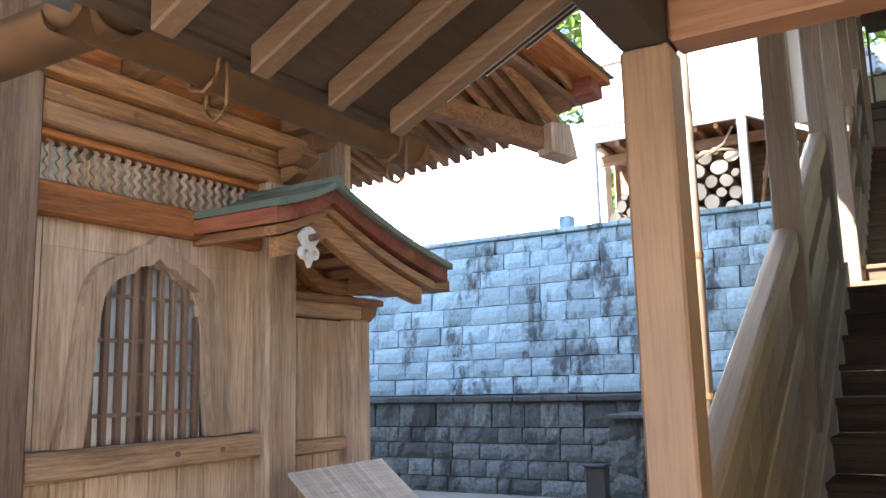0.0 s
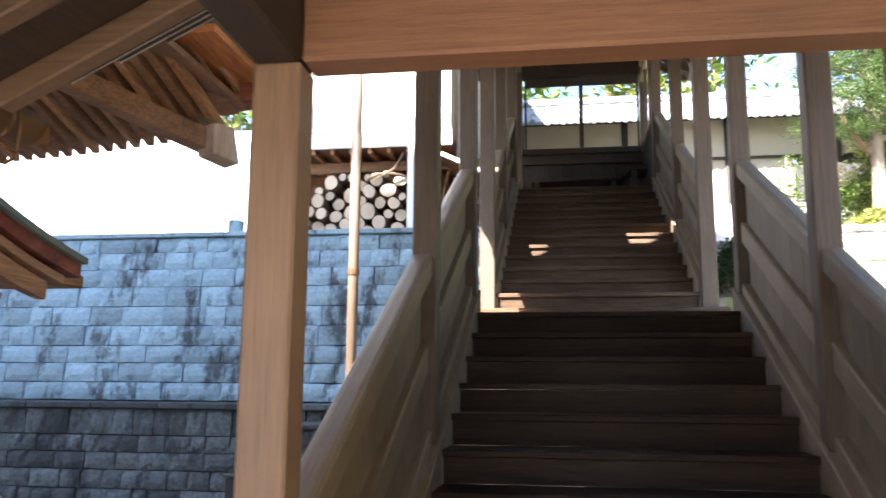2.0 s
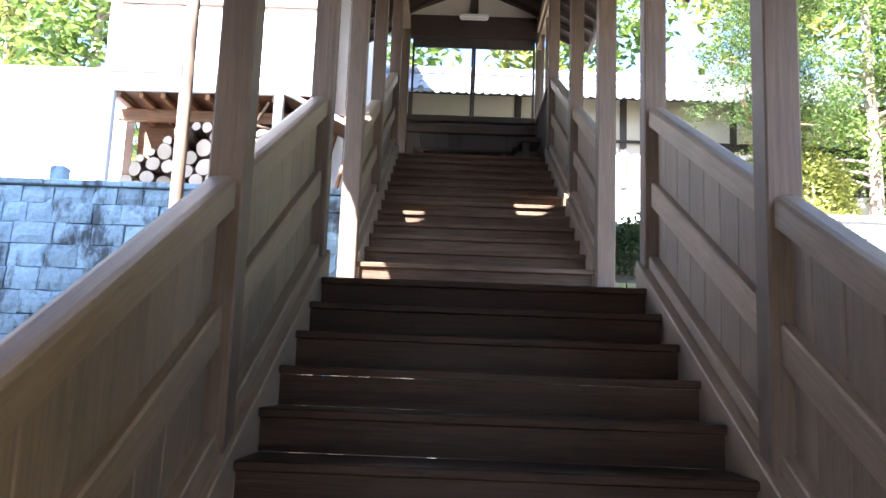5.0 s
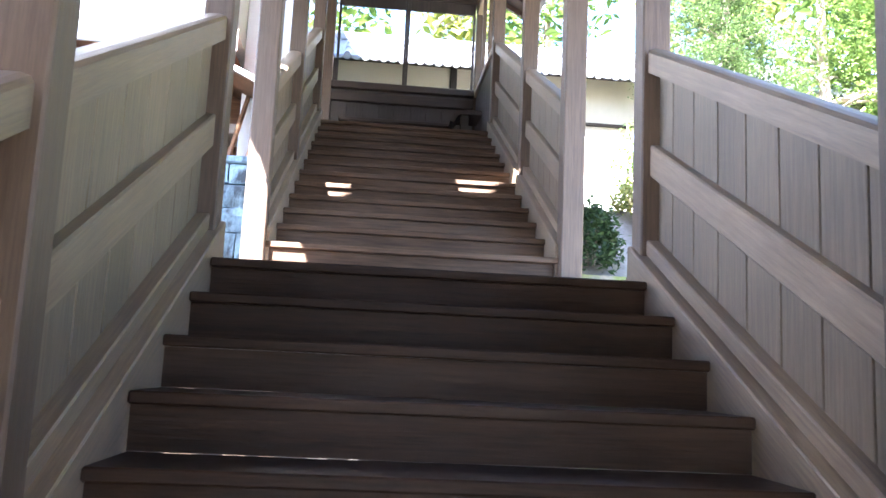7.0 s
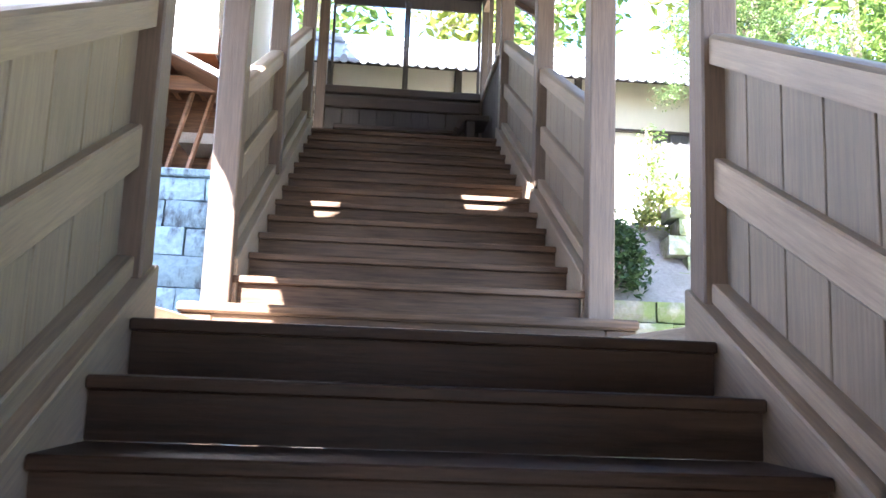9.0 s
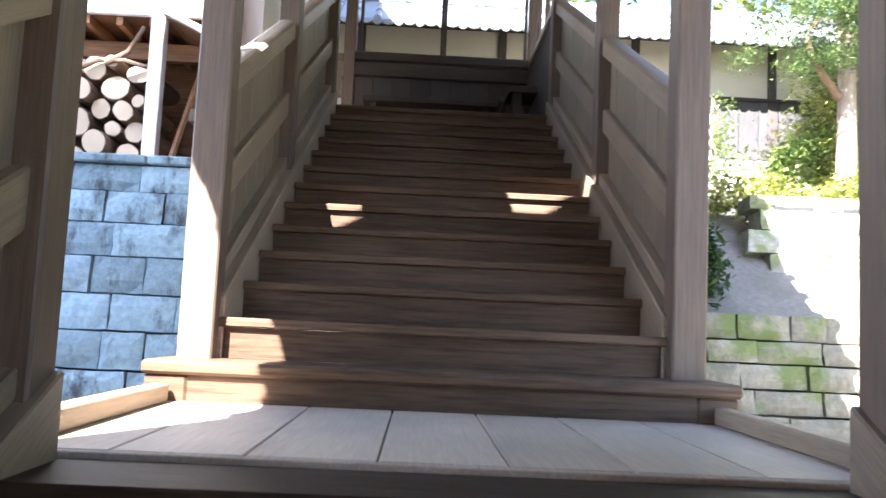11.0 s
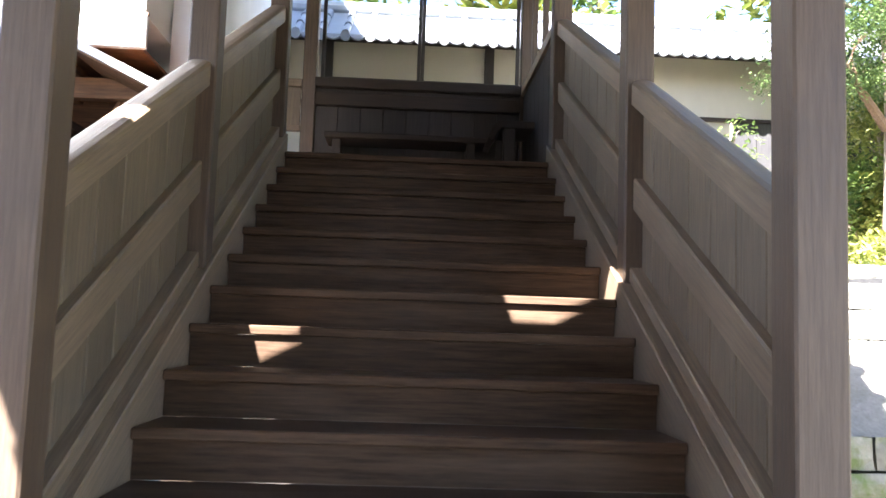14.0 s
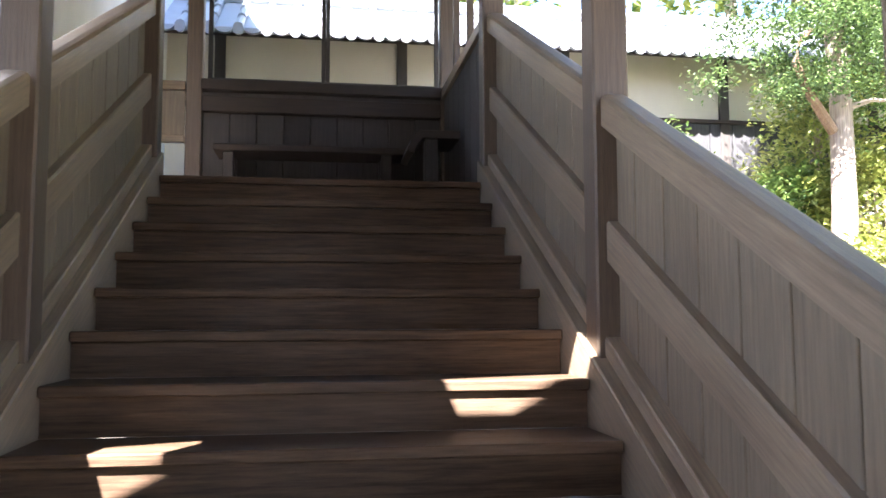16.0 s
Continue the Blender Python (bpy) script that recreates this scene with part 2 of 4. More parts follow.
def rod(points, r, sides=10, taper=None):
    """A round bar through points."""
    bm = bmesh.new()
    rings = []
    pts = [Vector(p) for p in points]
    for i, p in enumerate(pts):
        d = (pts[min(i + 1, len(pts) - 1)] - pts[max(i - 1, 0)]).normalized()
        side = d.cross(Vector((0, 0, 1)) if abs(d.z) < 0.9 else Vector((1, 0, 0))).normalized()
        up = side.cross(d)
        rr = r if taper is None else r + (taper - r) * i / (len(pts) - 1)
        rings.append([bm.verts.new(p + rr * (math.cos(a) * side + math.sin(a) * up)) for a in (2 * math.pi * k / sides for k in range(sides))])
    for a, b in zip(rings, rings[1:]):
        for k in range(sides):
            bm.faces.new((a[k], a[(k + 1) % sides], b[(k + 1) % sides], b[k]))
    bm.faces.new(rings[0]), bm.faces.new(rings[-1])
    bmesh.ops.recalc_face_normals(bm, faces=bm.faces)
    return bm


def outline_slab(pts, along, d0, d1, bevel=0.0):
    """A flat shape given by its outline, drawn out along x, y or z between d0 and d1."""
    bm = bmesh.new()
    def at(p, d):
        return {"x": (d, p[0], p[1]), "y": (p[0], d, p[1]), "z": (p[0], p[1], d)}[along]
    a = [bm.verts.new(at(p, d0)) for p in pts]
    b = [bm.verts.new(at(p, d1)) for p in pts]
    n = len(pts)
    bm.faces.new(a), bm.faces.new(b)
    for i in range(n):
        bm.faces.new((a[i], a[(i + 1) % n], b[(i + 1) % n], b[i]))
    bmesh.ops.recalc_face_normals(bm, faces=bm.faces)
    if bevel:
        bmesh.ops.bevel(bm, geom=bm.edges[:], offset=bevel, segments=1, affect="EDGES")
    return bm


def strip_slab(top, bottom, along, d0, d1):
    """Like outline_slab for bent shapes: quads between two lines of as many points."""
    bm = bmesh.new()
    def at(p, d):
        return {"x": (d, p[0], p[1]), "y": (p[0], d, p[1]), "z": (p[0], p[1], d)}[along]
    rows = [[bm.verts.new(at(p, d)) for p in line] for d in (d0, d1) for line in (top, bottom)]
    t0, b0, t1, b1 = rows
    for i in range(len(top) - 1):
        for q in ((t0[i], t0[i + 1], b0[i + 1], b0[i]), (t1[i], t1[i + 1], b1[i + 1], b1[i]), (t0[i], t0[i + 1], t1[i + 1], t1[i]), (b0[i], b0[i + 1], b1[i + 1], b1[i])):
            bm.faces.new(q)
    bm.faces.new((t0[0], b0[0], b1[0], t1[0])), bm.faces.new((t0[-1], b0[-1], b1[-1], t1[-1]))
    bmesh.ops.recalc_face_normals(bm, faces=bm.faces)
    return bm


def join(*bms):
    out = bmesh.new()
    for b in bms:
        me = bpy.data.meshes.new("tmp")
        b.to_mesh(me)
        b.free()
        out.from_mesh(me)
        bpy.data.meshes.remove(me)
    return out

# ---- plan of the stair corridor ----
LAND, RISE = 1.98, 0.18
LOW_Y, LOW_T = 6.53, 0.351
UP_Y, UP_T = 8.765, 0.339
SIDE = 1.0
LOW_S, UP_S = RISE / LOW_T, RISE / UP_T


def low_nose(y):
    return LAND + (y - LOW_Y) * LOW_S


def up_nose(y):
    return LAND + 3 * RISE + (y - UP_Y) * UP_S


# ---- ground ----
ground = part("ground", box(-400, 400, -400, 900, -0.6, -0.02, 0), earth)
tagged(ground, "pale trodden earth and gravel yard", "ground", kind="structure")
terrace = part("ground_terrace", box(-30, 1.2, 11.3, 60, -0.3, 3.5, 0), earth)
tagged(terrace, "bare earth of the upper terrace", "ground", kind="structure")

# ---- stairs ----
lower_stairs = thing("lower_staircase", "dark brown timber stair flight with worn plank treads", "staircase")
for k in range(0, 11):
    y, z = LOW_Y - LOW_T * k, LAND - RISE * k
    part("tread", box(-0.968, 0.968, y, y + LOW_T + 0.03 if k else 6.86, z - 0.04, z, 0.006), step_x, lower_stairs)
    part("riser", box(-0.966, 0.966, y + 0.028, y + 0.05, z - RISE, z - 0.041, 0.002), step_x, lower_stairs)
upper_stairs = thing("upper_staircase", "dark brown timber stair flight with worn plank treads", "staircase")
for k in range(2, 14):
    y, z = UP_Y + UP_T * (k - 3), LAND + RISE * k
    w = 1.0 if k == 2 else 0.968
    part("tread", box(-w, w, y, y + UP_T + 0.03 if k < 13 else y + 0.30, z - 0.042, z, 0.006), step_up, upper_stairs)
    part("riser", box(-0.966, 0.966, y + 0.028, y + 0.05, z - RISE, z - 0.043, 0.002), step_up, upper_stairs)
part("tread", box(-1.2, 1.2, 8.08, 8.46, 2.105, 2.16, 0.012), step_up, upper_stairs, "wide projecting bottom tread")
part("riser", box(-1.02, 1.02, 8.11, 8.14, 1.985, 2.104, 0.002), step_up, upper_stairs)
for s in (-1, 1):
    part("end_block", box(*sorted((s * 1.02, s * 1.19)), 8.10, 8.44, 1.985, 2.104, 0.01), step_up, upper_stairs)

# ---- landing ----
landing = thing("landing_floor", "pale worn timber plank landing between the flights", "floor", kind="structure")
edges = [-1.14, -0.86, -0.53, -0.2, 0.13, 0.45, 0.78, 1.14]
for a, b in zip(edges, edges[1:]):
    part("floor_plank", box(a + 0.003, b - 0.003, 6.865, 8.5, 1.965, 2.0, 0.003), floor_y, landing)
part("floor_edge", box(-1.0, 1.0, 6.84, 6.863, 1.93, 1.998, 0.004), floor_y, landing)
for s in (-1, 1):
    kerb = part("side_kerb", box(*sorted((s * 1.08, s * 1.15)), 6.88, 8.08, 2.001, 2.07, 0.006), grey_y, landing)
part("floor_joist", box(-1.15, 1.15, 6.9, 8.3, 1.75, 1.964, 0.004), dark_x, landing)

# ---- side railings ----


def rounded_rail(x0, x1, y0, z0, y1, z1, h):
    """A sloping handrail whose top is worn round."""
    w = x1 - x0
    prof = [(x0, -h), (x1, -h), (x1, -0.022), (x1 - 0.1 * w, -0.007), (x1 - 0.28 * w, 0.0), (x0 + 0.28 * w, 0.0), (x0 + 0.1 * w, -0.007), (x0, -0.022)]
    bm = bmesh.new()
    a = [bm.verts.new((x, y0, z0 + z)) for x, z in prof]
    b = [bm.verts.new((x, y1, z1 + z)) for x, z in prof]
    for k in range(8):
        bm.faces.new((a[k], a[(k + 1) % 8], b[(k + 1) % 8], b[k]))
    bm.faces.new(a), bm.faces.new(b)
    bmesh.ops.recalc_face_normals(bm, faces=bm.faces)
    return bm


def railing(name, s, y0, y1, line, posts, label, foot=0.165):
    """A boarded sloping balustrade between posts: handrail, mid rail, boards and string."""
    rail = thing(name, label, "railing", "stair railings")
    x0, x1 = sorted((s * (SIDE + 0.022), s * (SIDE + 0.138)))
    m0, m1 = sorted((s * (SIDE + 0.082), s * (SIDE + 0.1)))
    n0, n1 = sorted((s * (SIDE + 0.036), s * (SIDE + 0.12)))
    for p, q in zip(posts, posts[1:]):
        part("handrail", rounded_rail(x0, x1, p, line(p) + 1.09, q, line(q) + 1.09, 0.125), grey_s, rail)
        part("mid_rail", sloped(n0, n1, p, line(p) + 0.60, q, line(q) + 0.60, 0.16, 0.008), grey_s, rail)
        part("bottom_rail", sloped(x0, x1, p, line(p) + foot, q, line(q) + foot, 0.075, 0.006), grey_s, rail)
        n = max(1, round((q - p) / 0.235))
        for i in range(n):
            u, v = p + (q - p) * i / n + 0.004, p + (q - p) * (i + 1) / n - 0.004
            part("panel_board", sloped(m0, m1, u, line(u) + 0.985, v, line(v) + 0.985, 0.855, 0.003), panel_z, rail)
    q0, q1 = sorted((s * (SIDE + 0.101), s * (SIDE + 0.108)))
    for p, q in zip(posts, posts[1:]):
        part("backing_board", sloped(q0, q1, p, line(p) + 0.985, q, line(q) + 0.985, 0.855, 0), dark_z, rail)
    part("string_board", sloped(*sorted((s * 0.971, s * 1.10)), y0, line(y0) + foot - 0.077, y1, line(y1) + foot - 0.077, 0.42, 0.006), grey_s, rail)
    return rail


def post(s, y, z0, z1, size=0.14, mat=None, x=None, label="square weathered timber post of the stair corridor"):
    c = s * (SIDE + 0.065) if x is None else x
    ob = part("corridor_post", box(c - size / 2, c + size / 2, y - size / 2, y + size / 2, z0, z1, 0.008), mat or grey_z)
    return tagged(ob, label, "post", "corridor posts")


POSTS = {-1: [2.28, 4.79, 6.775], 1: [3.60, 4.79, 6.775]}
for s in (-1, 1):
    ys = POSTS[s]
    railing("boarded_railing", s, 2.6, 6.84, low_nose, ys, "weathered grey-brown boarded stair railing, lower flight", 0.13)
    railing("boarded_railing", s, 8.44, 12.3, up_nose, [8.49, 10.17, 12.27], "weathered grey-brown boarded stair railing, upper flight")
    post(s, 4.79, -0.02, 3.60)
    post(s, 6.775, -0.02, 4.60)
    post(s, 8.42, -0.02, 4.92, 0.15)
    post(s, 10.17, -0.02, 5.84)
    post(s, 12.27, -0.02, 6.93)
    post(s, 14.13, 4.2, 6.95, 0.13)
post(-1, 2.295, -0.02, 2.25, 0.13, tan_z, -1.032, "pale brown square timber entrance post")
post(1, 2.28, -0.02, 2.25, 0.17, tan_z, 1.12, "pale brown square timber entrance post")
post(1, 3.60, -0.02, 2.85, 0.15, lattice_z, 1.075, "weathered brown timber post at the plaster wall's end")

# ---- entrance beams ----
eb = part("entrance_beam", box(-0.969, 3.2, 2.235, 2.36, 2.25, 2.50, 0.01), tan_x)
tagged(eb, "pale brown squared lintel beam over the stair foot", "beam")
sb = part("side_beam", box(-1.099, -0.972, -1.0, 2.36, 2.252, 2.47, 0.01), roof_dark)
tagged(sb, "dark eaves beam running to the entrance post", "beam")

# ---- right-hand plaster wall beside the stair foot ----
wall_e = part("wall_east", box(1.105, 1.22, -3.0, 3.50, -0.02, 4.2, 0), plaster)
tagged(wall_e, "cream plaster wall beside the stair foot", "wall", kind="structure")
dado = thing("wall_dado", "brown sloping timber dado on the plaster wall", "dado", kind="structure")
part("dado_rail", sloped(1.06, 1.102, 2.3, low_nose(2.3) + 1.03, 3.495, low_nose(3.495) + 1.03, 0.12), grey_y, dado)
part("edge_trim", box(1.078, 1.103, 3.497, 3.522, 0.0, 2.85, 0.003), shr_x, dado, "reddish brown edge strip")
for i in range(5):
    u, v = 2.3 + 0.239 * i + 0.002, 2.3 + 0.239 * (i + 1) - 0.002
    part("dado_board", sloped(1.078, 1.1, u, low_nose(u) + 0.909, v, low_nose(v) + 0.909, 0.95, 0.002), panel_z, dado)
# Unseen wall, added to hold yard light off the faces turned south.
wall_s = part("wall_south", box(-0.2, 1.2, -3.2, -3.0, -0.02, 4.2, 0), plaster)
tagged(wall_s, "unseen plaster wall added behind the stair foot to cut light", "wall", kind="structure")
back_wall = part("wall_precinct", box(-40, 40, -14.3, -14.0, -0.02, 2.2, 0), plaster)
tagged(back_wall, "cream plaster precinct wall across the yard", "wall", kind="structure")

# ---- roofs of the corridor ----


def roof_section(y0, z0, y1, z1, label, over=1.85):
    """A gabled roof along y: plates, rafters, boards, ridge and tile-ended eaves."""
    r = thing("corridor_roof", label, "roof", "corridor roofs")
    slope = (z1 - z0) / (y1 - y0)
    def up(x, y):
        return z0 + (y - y0) * slope + 0.62 - 0.52 * abs(x)
    for s in (-1, 1):
        part("wall_plate", sloped(*sorted((s * 1.0, s * 1.13)), y0, z0 + 0.02, y1, z1 + 0.02, 0.14), grey_y, r)
        c = []
        for h in (0.06, 0.085):
            for x, y in ((0.0, y0 - 0.1), (s * over, y0 - 0.1), (s * over, y1 + 0.1), (0.0, y1 + 0.1)):
                c.append((x, y, up(x, y) + h))
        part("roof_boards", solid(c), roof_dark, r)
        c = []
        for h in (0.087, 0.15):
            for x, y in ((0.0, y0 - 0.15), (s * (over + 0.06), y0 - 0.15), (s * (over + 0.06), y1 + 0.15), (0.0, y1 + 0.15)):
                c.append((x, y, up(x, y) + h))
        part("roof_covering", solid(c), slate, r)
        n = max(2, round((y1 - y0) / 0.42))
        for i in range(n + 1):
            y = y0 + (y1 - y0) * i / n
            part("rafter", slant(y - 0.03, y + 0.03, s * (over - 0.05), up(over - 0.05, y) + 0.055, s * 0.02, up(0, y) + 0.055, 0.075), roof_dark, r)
        n = max(2, round((y1 - y0) / 0.25))
        for i in range(n + 1):
            y = y0 + (y1 - y0) * i / n
            z = up(over + 0.06, y) + 0.15
            part("eave_tile", rod([(s * (over - 0.15), y, z + 0.11), (s * (over + 0.09), y, z - 0.02)], 0.055, 8), slate, r)
    part("ridge_beam", sloped(-0.06, 0.06, y0, z0 + 0.67, y1, z1 + 0.67, 0.14), roof_dark, r)
    return r


roof_section(2.3, 2.76, 6.9, 4.70, "dark boarded corridor roof over the lower flight", 1.58)
lr = roof_section(6.55, 4.98, 7.92, 4.98, "dark boarded corridor roof over the landing", 1.78)
# Boards added between the roofs to shape the sun patches on the stairs.
for xa, xb in ((-1.12, -0.52), (0.0, 1.72)):
    za, zb = 4.98 + 0.78 - 0.52 * abs(xa), 4.98 + 0.78 - 0.52 * abs(xb)
    part("flashing_board", slant(7.95, 8.55, xa, za, xb, zb, 0.03), roof_dark, lr)
part("gable_board", outline_slab([(-1.6, 4.92), (0.0, 5.74), (1.6, 4.92), (1.6, 4.56), (0.0, 5.39), (-1.6, 4.56)], "y", 6.975, 7.0), roof_dark, lr)
roof_section(8.47, 5.08, 12.2, 7.0, "dark boarded corridor roof over the upper flight")
top_roof = roof_section(12.35, 7.0, 14.3, 7.0, "dark boarded corridor roof over the top room")
for y, z in ((8.42, 4.92), (10.17, 5.84), (12.27, 6.93), (6.775, 4.60)):
    tb = part("tie_beam", box(-1.2, 1.2, y - 0.07, y + 0.07, z, z + 0.16, 0.008), grey_x)
    tagged(tb, "weathered timber tie beam across the corridor", "beam", "tie beams")

# ---- top room ----
top_floor = part("floor_top", box(-1.2, 1.2, 12.3, 14.3, 4.2, 4.32, 0.003), floor_y)
tagged(top_floor, "worn plank floor of the top room", "floor", kind="structure")
end_wall = thing("wall_north", "dark boarded end wall under a wide window", "wall", kind="structure")
n = 9
for i in range(n):
    a, b = -1.0 + 2.0 * i / n, -1.0 + 2.0 * (i + 1) / n
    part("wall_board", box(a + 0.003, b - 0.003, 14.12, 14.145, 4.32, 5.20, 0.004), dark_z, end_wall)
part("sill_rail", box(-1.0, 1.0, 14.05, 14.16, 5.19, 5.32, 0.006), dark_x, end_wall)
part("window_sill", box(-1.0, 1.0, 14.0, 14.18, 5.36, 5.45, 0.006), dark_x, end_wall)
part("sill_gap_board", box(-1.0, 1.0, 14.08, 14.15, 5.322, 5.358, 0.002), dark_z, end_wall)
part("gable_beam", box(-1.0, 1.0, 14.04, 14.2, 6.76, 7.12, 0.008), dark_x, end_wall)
gp = outline_slab([(-1.1, 7.13), (1.1, 7.13), (0.0, 7.66)], "y", 14.10, 14.16)
part("gable_plaster", gp, plaster, end_wall, "cream plaster gable triangle")
part("king_post", box(-0.06, 0.06, 14.02, 14.098, 7.122, 7.6, 0.004), dark_x, end_wall)
for s in (-1, 1):
    part("gable_brace", slant(14.03, 14.097, s * 1.1, 7.22, s * 0.05, 7.66, 0.09), dark_x, end_wall)
win = thing("window_1", "wide two-pane window in dark timber frames", "window", kind="structure")
for a, b in ((-0.96, 0.012), (0.013, 0.985)):
    fr = [box(a, a + 0.035, 14.09, 14.13, 5.452, 6.758), box(b - 0.035, b, 14.09, 14.13, 5.452, 6.758), box(a + 0.036, b - 0.036, 14.09, 14.13, 6.60, 6.758), box(a + 0.036, b - 0.036, 14.09, 14.13, 5.452, 5.485)]
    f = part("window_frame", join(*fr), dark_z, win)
    p = part("pane", box(a + 0.03, b - 0.03, 14.107, 14.112, 5.48, 6.61, 0), glass, win, "clear glass pane")
    p.visible_shadow = False

# side walls of the top room
side_e = thing("wall_east_top", "dark boarded side wall with a glazed strip", "wall", kind="structure")
for i in range(7):
    a, b = 12.36 + 0.243 * i, 12.36 + 0.243 * (i + 1)
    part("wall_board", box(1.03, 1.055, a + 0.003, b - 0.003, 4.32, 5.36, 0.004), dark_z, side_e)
part("sill_rail", box(1.0, 1.09, 12.35, 14.06, 5.362, 5.44, 0.005), grey_y, side_e)
part("head_rail", box(1.0, 1.09, 12.35, 14.06, 6.6, 6.72, 0.005), grey_y, side_e)
for y in (12.9, 13.5):
    part("mullion", box(1.02, 1.07, y - 0.025, y + 0.025, 5.442, 6.598, 0.003), grey_z, side_e)
# The gap under these boards imitates the wall's sunlit foot.
side_w = thing("wall_west_top", "low boarded half wall, gap below stands in for its sunlit foot", "wall", kind="structure")
for i in range(5):
    a, b = -2.3 + 0.233 * i, -2.3 + 0.233 * (i + 1)
    part("wall_board", box(a + 0.003, b - 0.003, 14.08, 14.105, 4.985, 5.36, 0.004), panel_z, side_w)
part("foot_rail", box(-2.3, -1.135, 14.07, 14.13, 4.925, 4.983, 0.005), grey_x, side_w)
part("sill_rail", box(-2.3, -1.135, 14.06, 14.14, 5.362, 5.44, 0.005), grey_x, side_w)
part("end_post", box(-2.42, -2.302, 14.04, 14.16, 4.2, 5.47, 0.006), grey_z, side_w)
west_floor = part("floor_west", box(-2.42, -1.2, 12.6, 14.3, 4.2, 4.318, 0.003), floor_y)
tagged(west_floor, "worn plank floor turning off the top room", "floor", kind="structure")

# benches
bench = thing("wall_bench", "dark plank bench along the window wall", "bench")
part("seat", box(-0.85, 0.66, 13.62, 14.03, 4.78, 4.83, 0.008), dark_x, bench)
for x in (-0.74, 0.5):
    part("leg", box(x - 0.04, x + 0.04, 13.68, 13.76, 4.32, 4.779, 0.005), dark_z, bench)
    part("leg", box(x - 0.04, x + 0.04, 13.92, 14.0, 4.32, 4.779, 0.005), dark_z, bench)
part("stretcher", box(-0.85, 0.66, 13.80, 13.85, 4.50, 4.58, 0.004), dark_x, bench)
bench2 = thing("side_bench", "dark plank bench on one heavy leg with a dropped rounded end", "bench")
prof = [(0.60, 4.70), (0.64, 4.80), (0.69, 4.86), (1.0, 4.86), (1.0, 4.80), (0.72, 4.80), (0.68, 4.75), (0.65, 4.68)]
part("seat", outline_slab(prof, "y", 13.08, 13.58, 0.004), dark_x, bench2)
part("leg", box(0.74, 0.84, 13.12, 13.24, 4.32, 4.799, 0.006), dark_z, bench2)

tube = thing("ceiling_lamp", "white fluorescent batten lamp under the gable beam", "lamp")
part("body", box(-0.23, 0.23, 13.93, 14.03, 7.06, 7.11, 0.006), lamp_white, tube)
part("tube", rod([(-0.21, 13.97, 7.035), (0.21, 13.97, 7.035)], 0.018), lamp_white, tube)
terrace_e = part("ground_terrace_east", box(1.2, 30, 12.4, 60, -0.3, 3.5, 0), earth)
tagged(terrace_e, "sunlit bare earth of the garden terrace", "ground", kind="structure")
part("backing", box(-1.0, 1.0, 14.146, 14.16, 4.3, 5.3, 0), dark_z, end_wall)
part("backing", box(1.056, 1.07, 12.36, 14.06, 4.3, 5.36, 0), dark_z, side_e)

# ---- retaining wall of the terrace ----


def stone_meshes(w, d, h, mat, seed, count=6):
    """Rough blocks with an uneven face towards -y, about w x d x h."""
    rng = random.Random(seed)
    out = []
    for i in range(count):
        nx, nz = 5, 4
        verts, faces = [], []
        for j in range(nz):
            for k in range(nx):
                u, v = k / (nx - 1), j / (nz - 1)
                edge = k in (0, nx - 1) or j in (0, nz - 1)
                dy = (0.024 if edge else 0.0) + rng.uniform(-0.006, 0.006)
                verts.append(((u - 0.5) * w + rng.uniform(-0.012, 0.012), dy, (v - 0.5) * h + rng.uniform(-0.01, 0.01)))
        for k in range(nx):
            verts.append(((k / (nx - 1) - 0.5) * w, d, -0.5 * h))
        for k in range(nx):
            verts.append(((k / (nx - 1) - 0.5) * w, d, 0.5 * h))
        for j in range(nz - 1):
            for k in range(nx - 1):
                a = j * nx + k
                faces.append((a, a + 1, a + nx + 1, a + nx))
        b0, t0 = nx * nz, nx * nz + nx
        for k in range(nx - 1):
            faces.append((k + 1, k, b0 + k, b0 + k + 1))
            q = (nz - 1) * nx + k
            faces.append((q, q + 1, t0 + k + 1, t0 + k))
        faces.append((b0, 0, nx)), faces.append((b0, nx, 2 * nx)), faces.append((b0, 2 * nx, 3 * nx)), faces.append((b0, 3 * nx, t0))
        e = nx - 1
        faces += [(e, b0 + e, nx + e), (nx + e, b0 + e, 2 * nx + e), (2 * nx + e, b0 + e, 3 * nx + e), (3 * nx + e, b0 + e, t0 + e)]
        me = bpy.data.meshes.new("stone")
        me.from_pydata(verts, [], faces)
        me.materials.append(mat)
        out.append(me)
    return out


def coursed_wall(name, label, x0, x1, z0, z1, y_at, course, block, mat, seed, kind="structure"):
    w = thing(name, label, "wall", kind=kind)
    rng = random.Random(seed)
    meshes = stone_meshes(1.0, 0.3, 1.0, mat, seed)
    z = z0
    while z < z1 - 0.05:
        h = min(course * rng.uniform(0.88, 1.12), z1 - z)
        if z1 - z - h < 0.1:
            h = z1 - z
        x = x0 - rng.uniform(0, block)
        while x < x1:
            l = block * rng.uniform(0.65, 1.4)
            ob = new("stone", rng.choice(meshes))
            ob.parent = w
            m = z + h / 2
            b = min(x + l, x1 + 0.05)
            ob.location = ((x + b) / 2, y_at(m) + rng.uniform(-0.015, 0.02), m)
            ob.scale = (b - x - 0.012, 1.0, h - 0.012)
            ob.rotation_euler = (radians(-6), radians(rng.uniform(-1.2, 1.2)), 0)
            x += l
        z += h
    return w


def upper_face(z):
    return 10.45 + 0.24 * (z - 1.2)


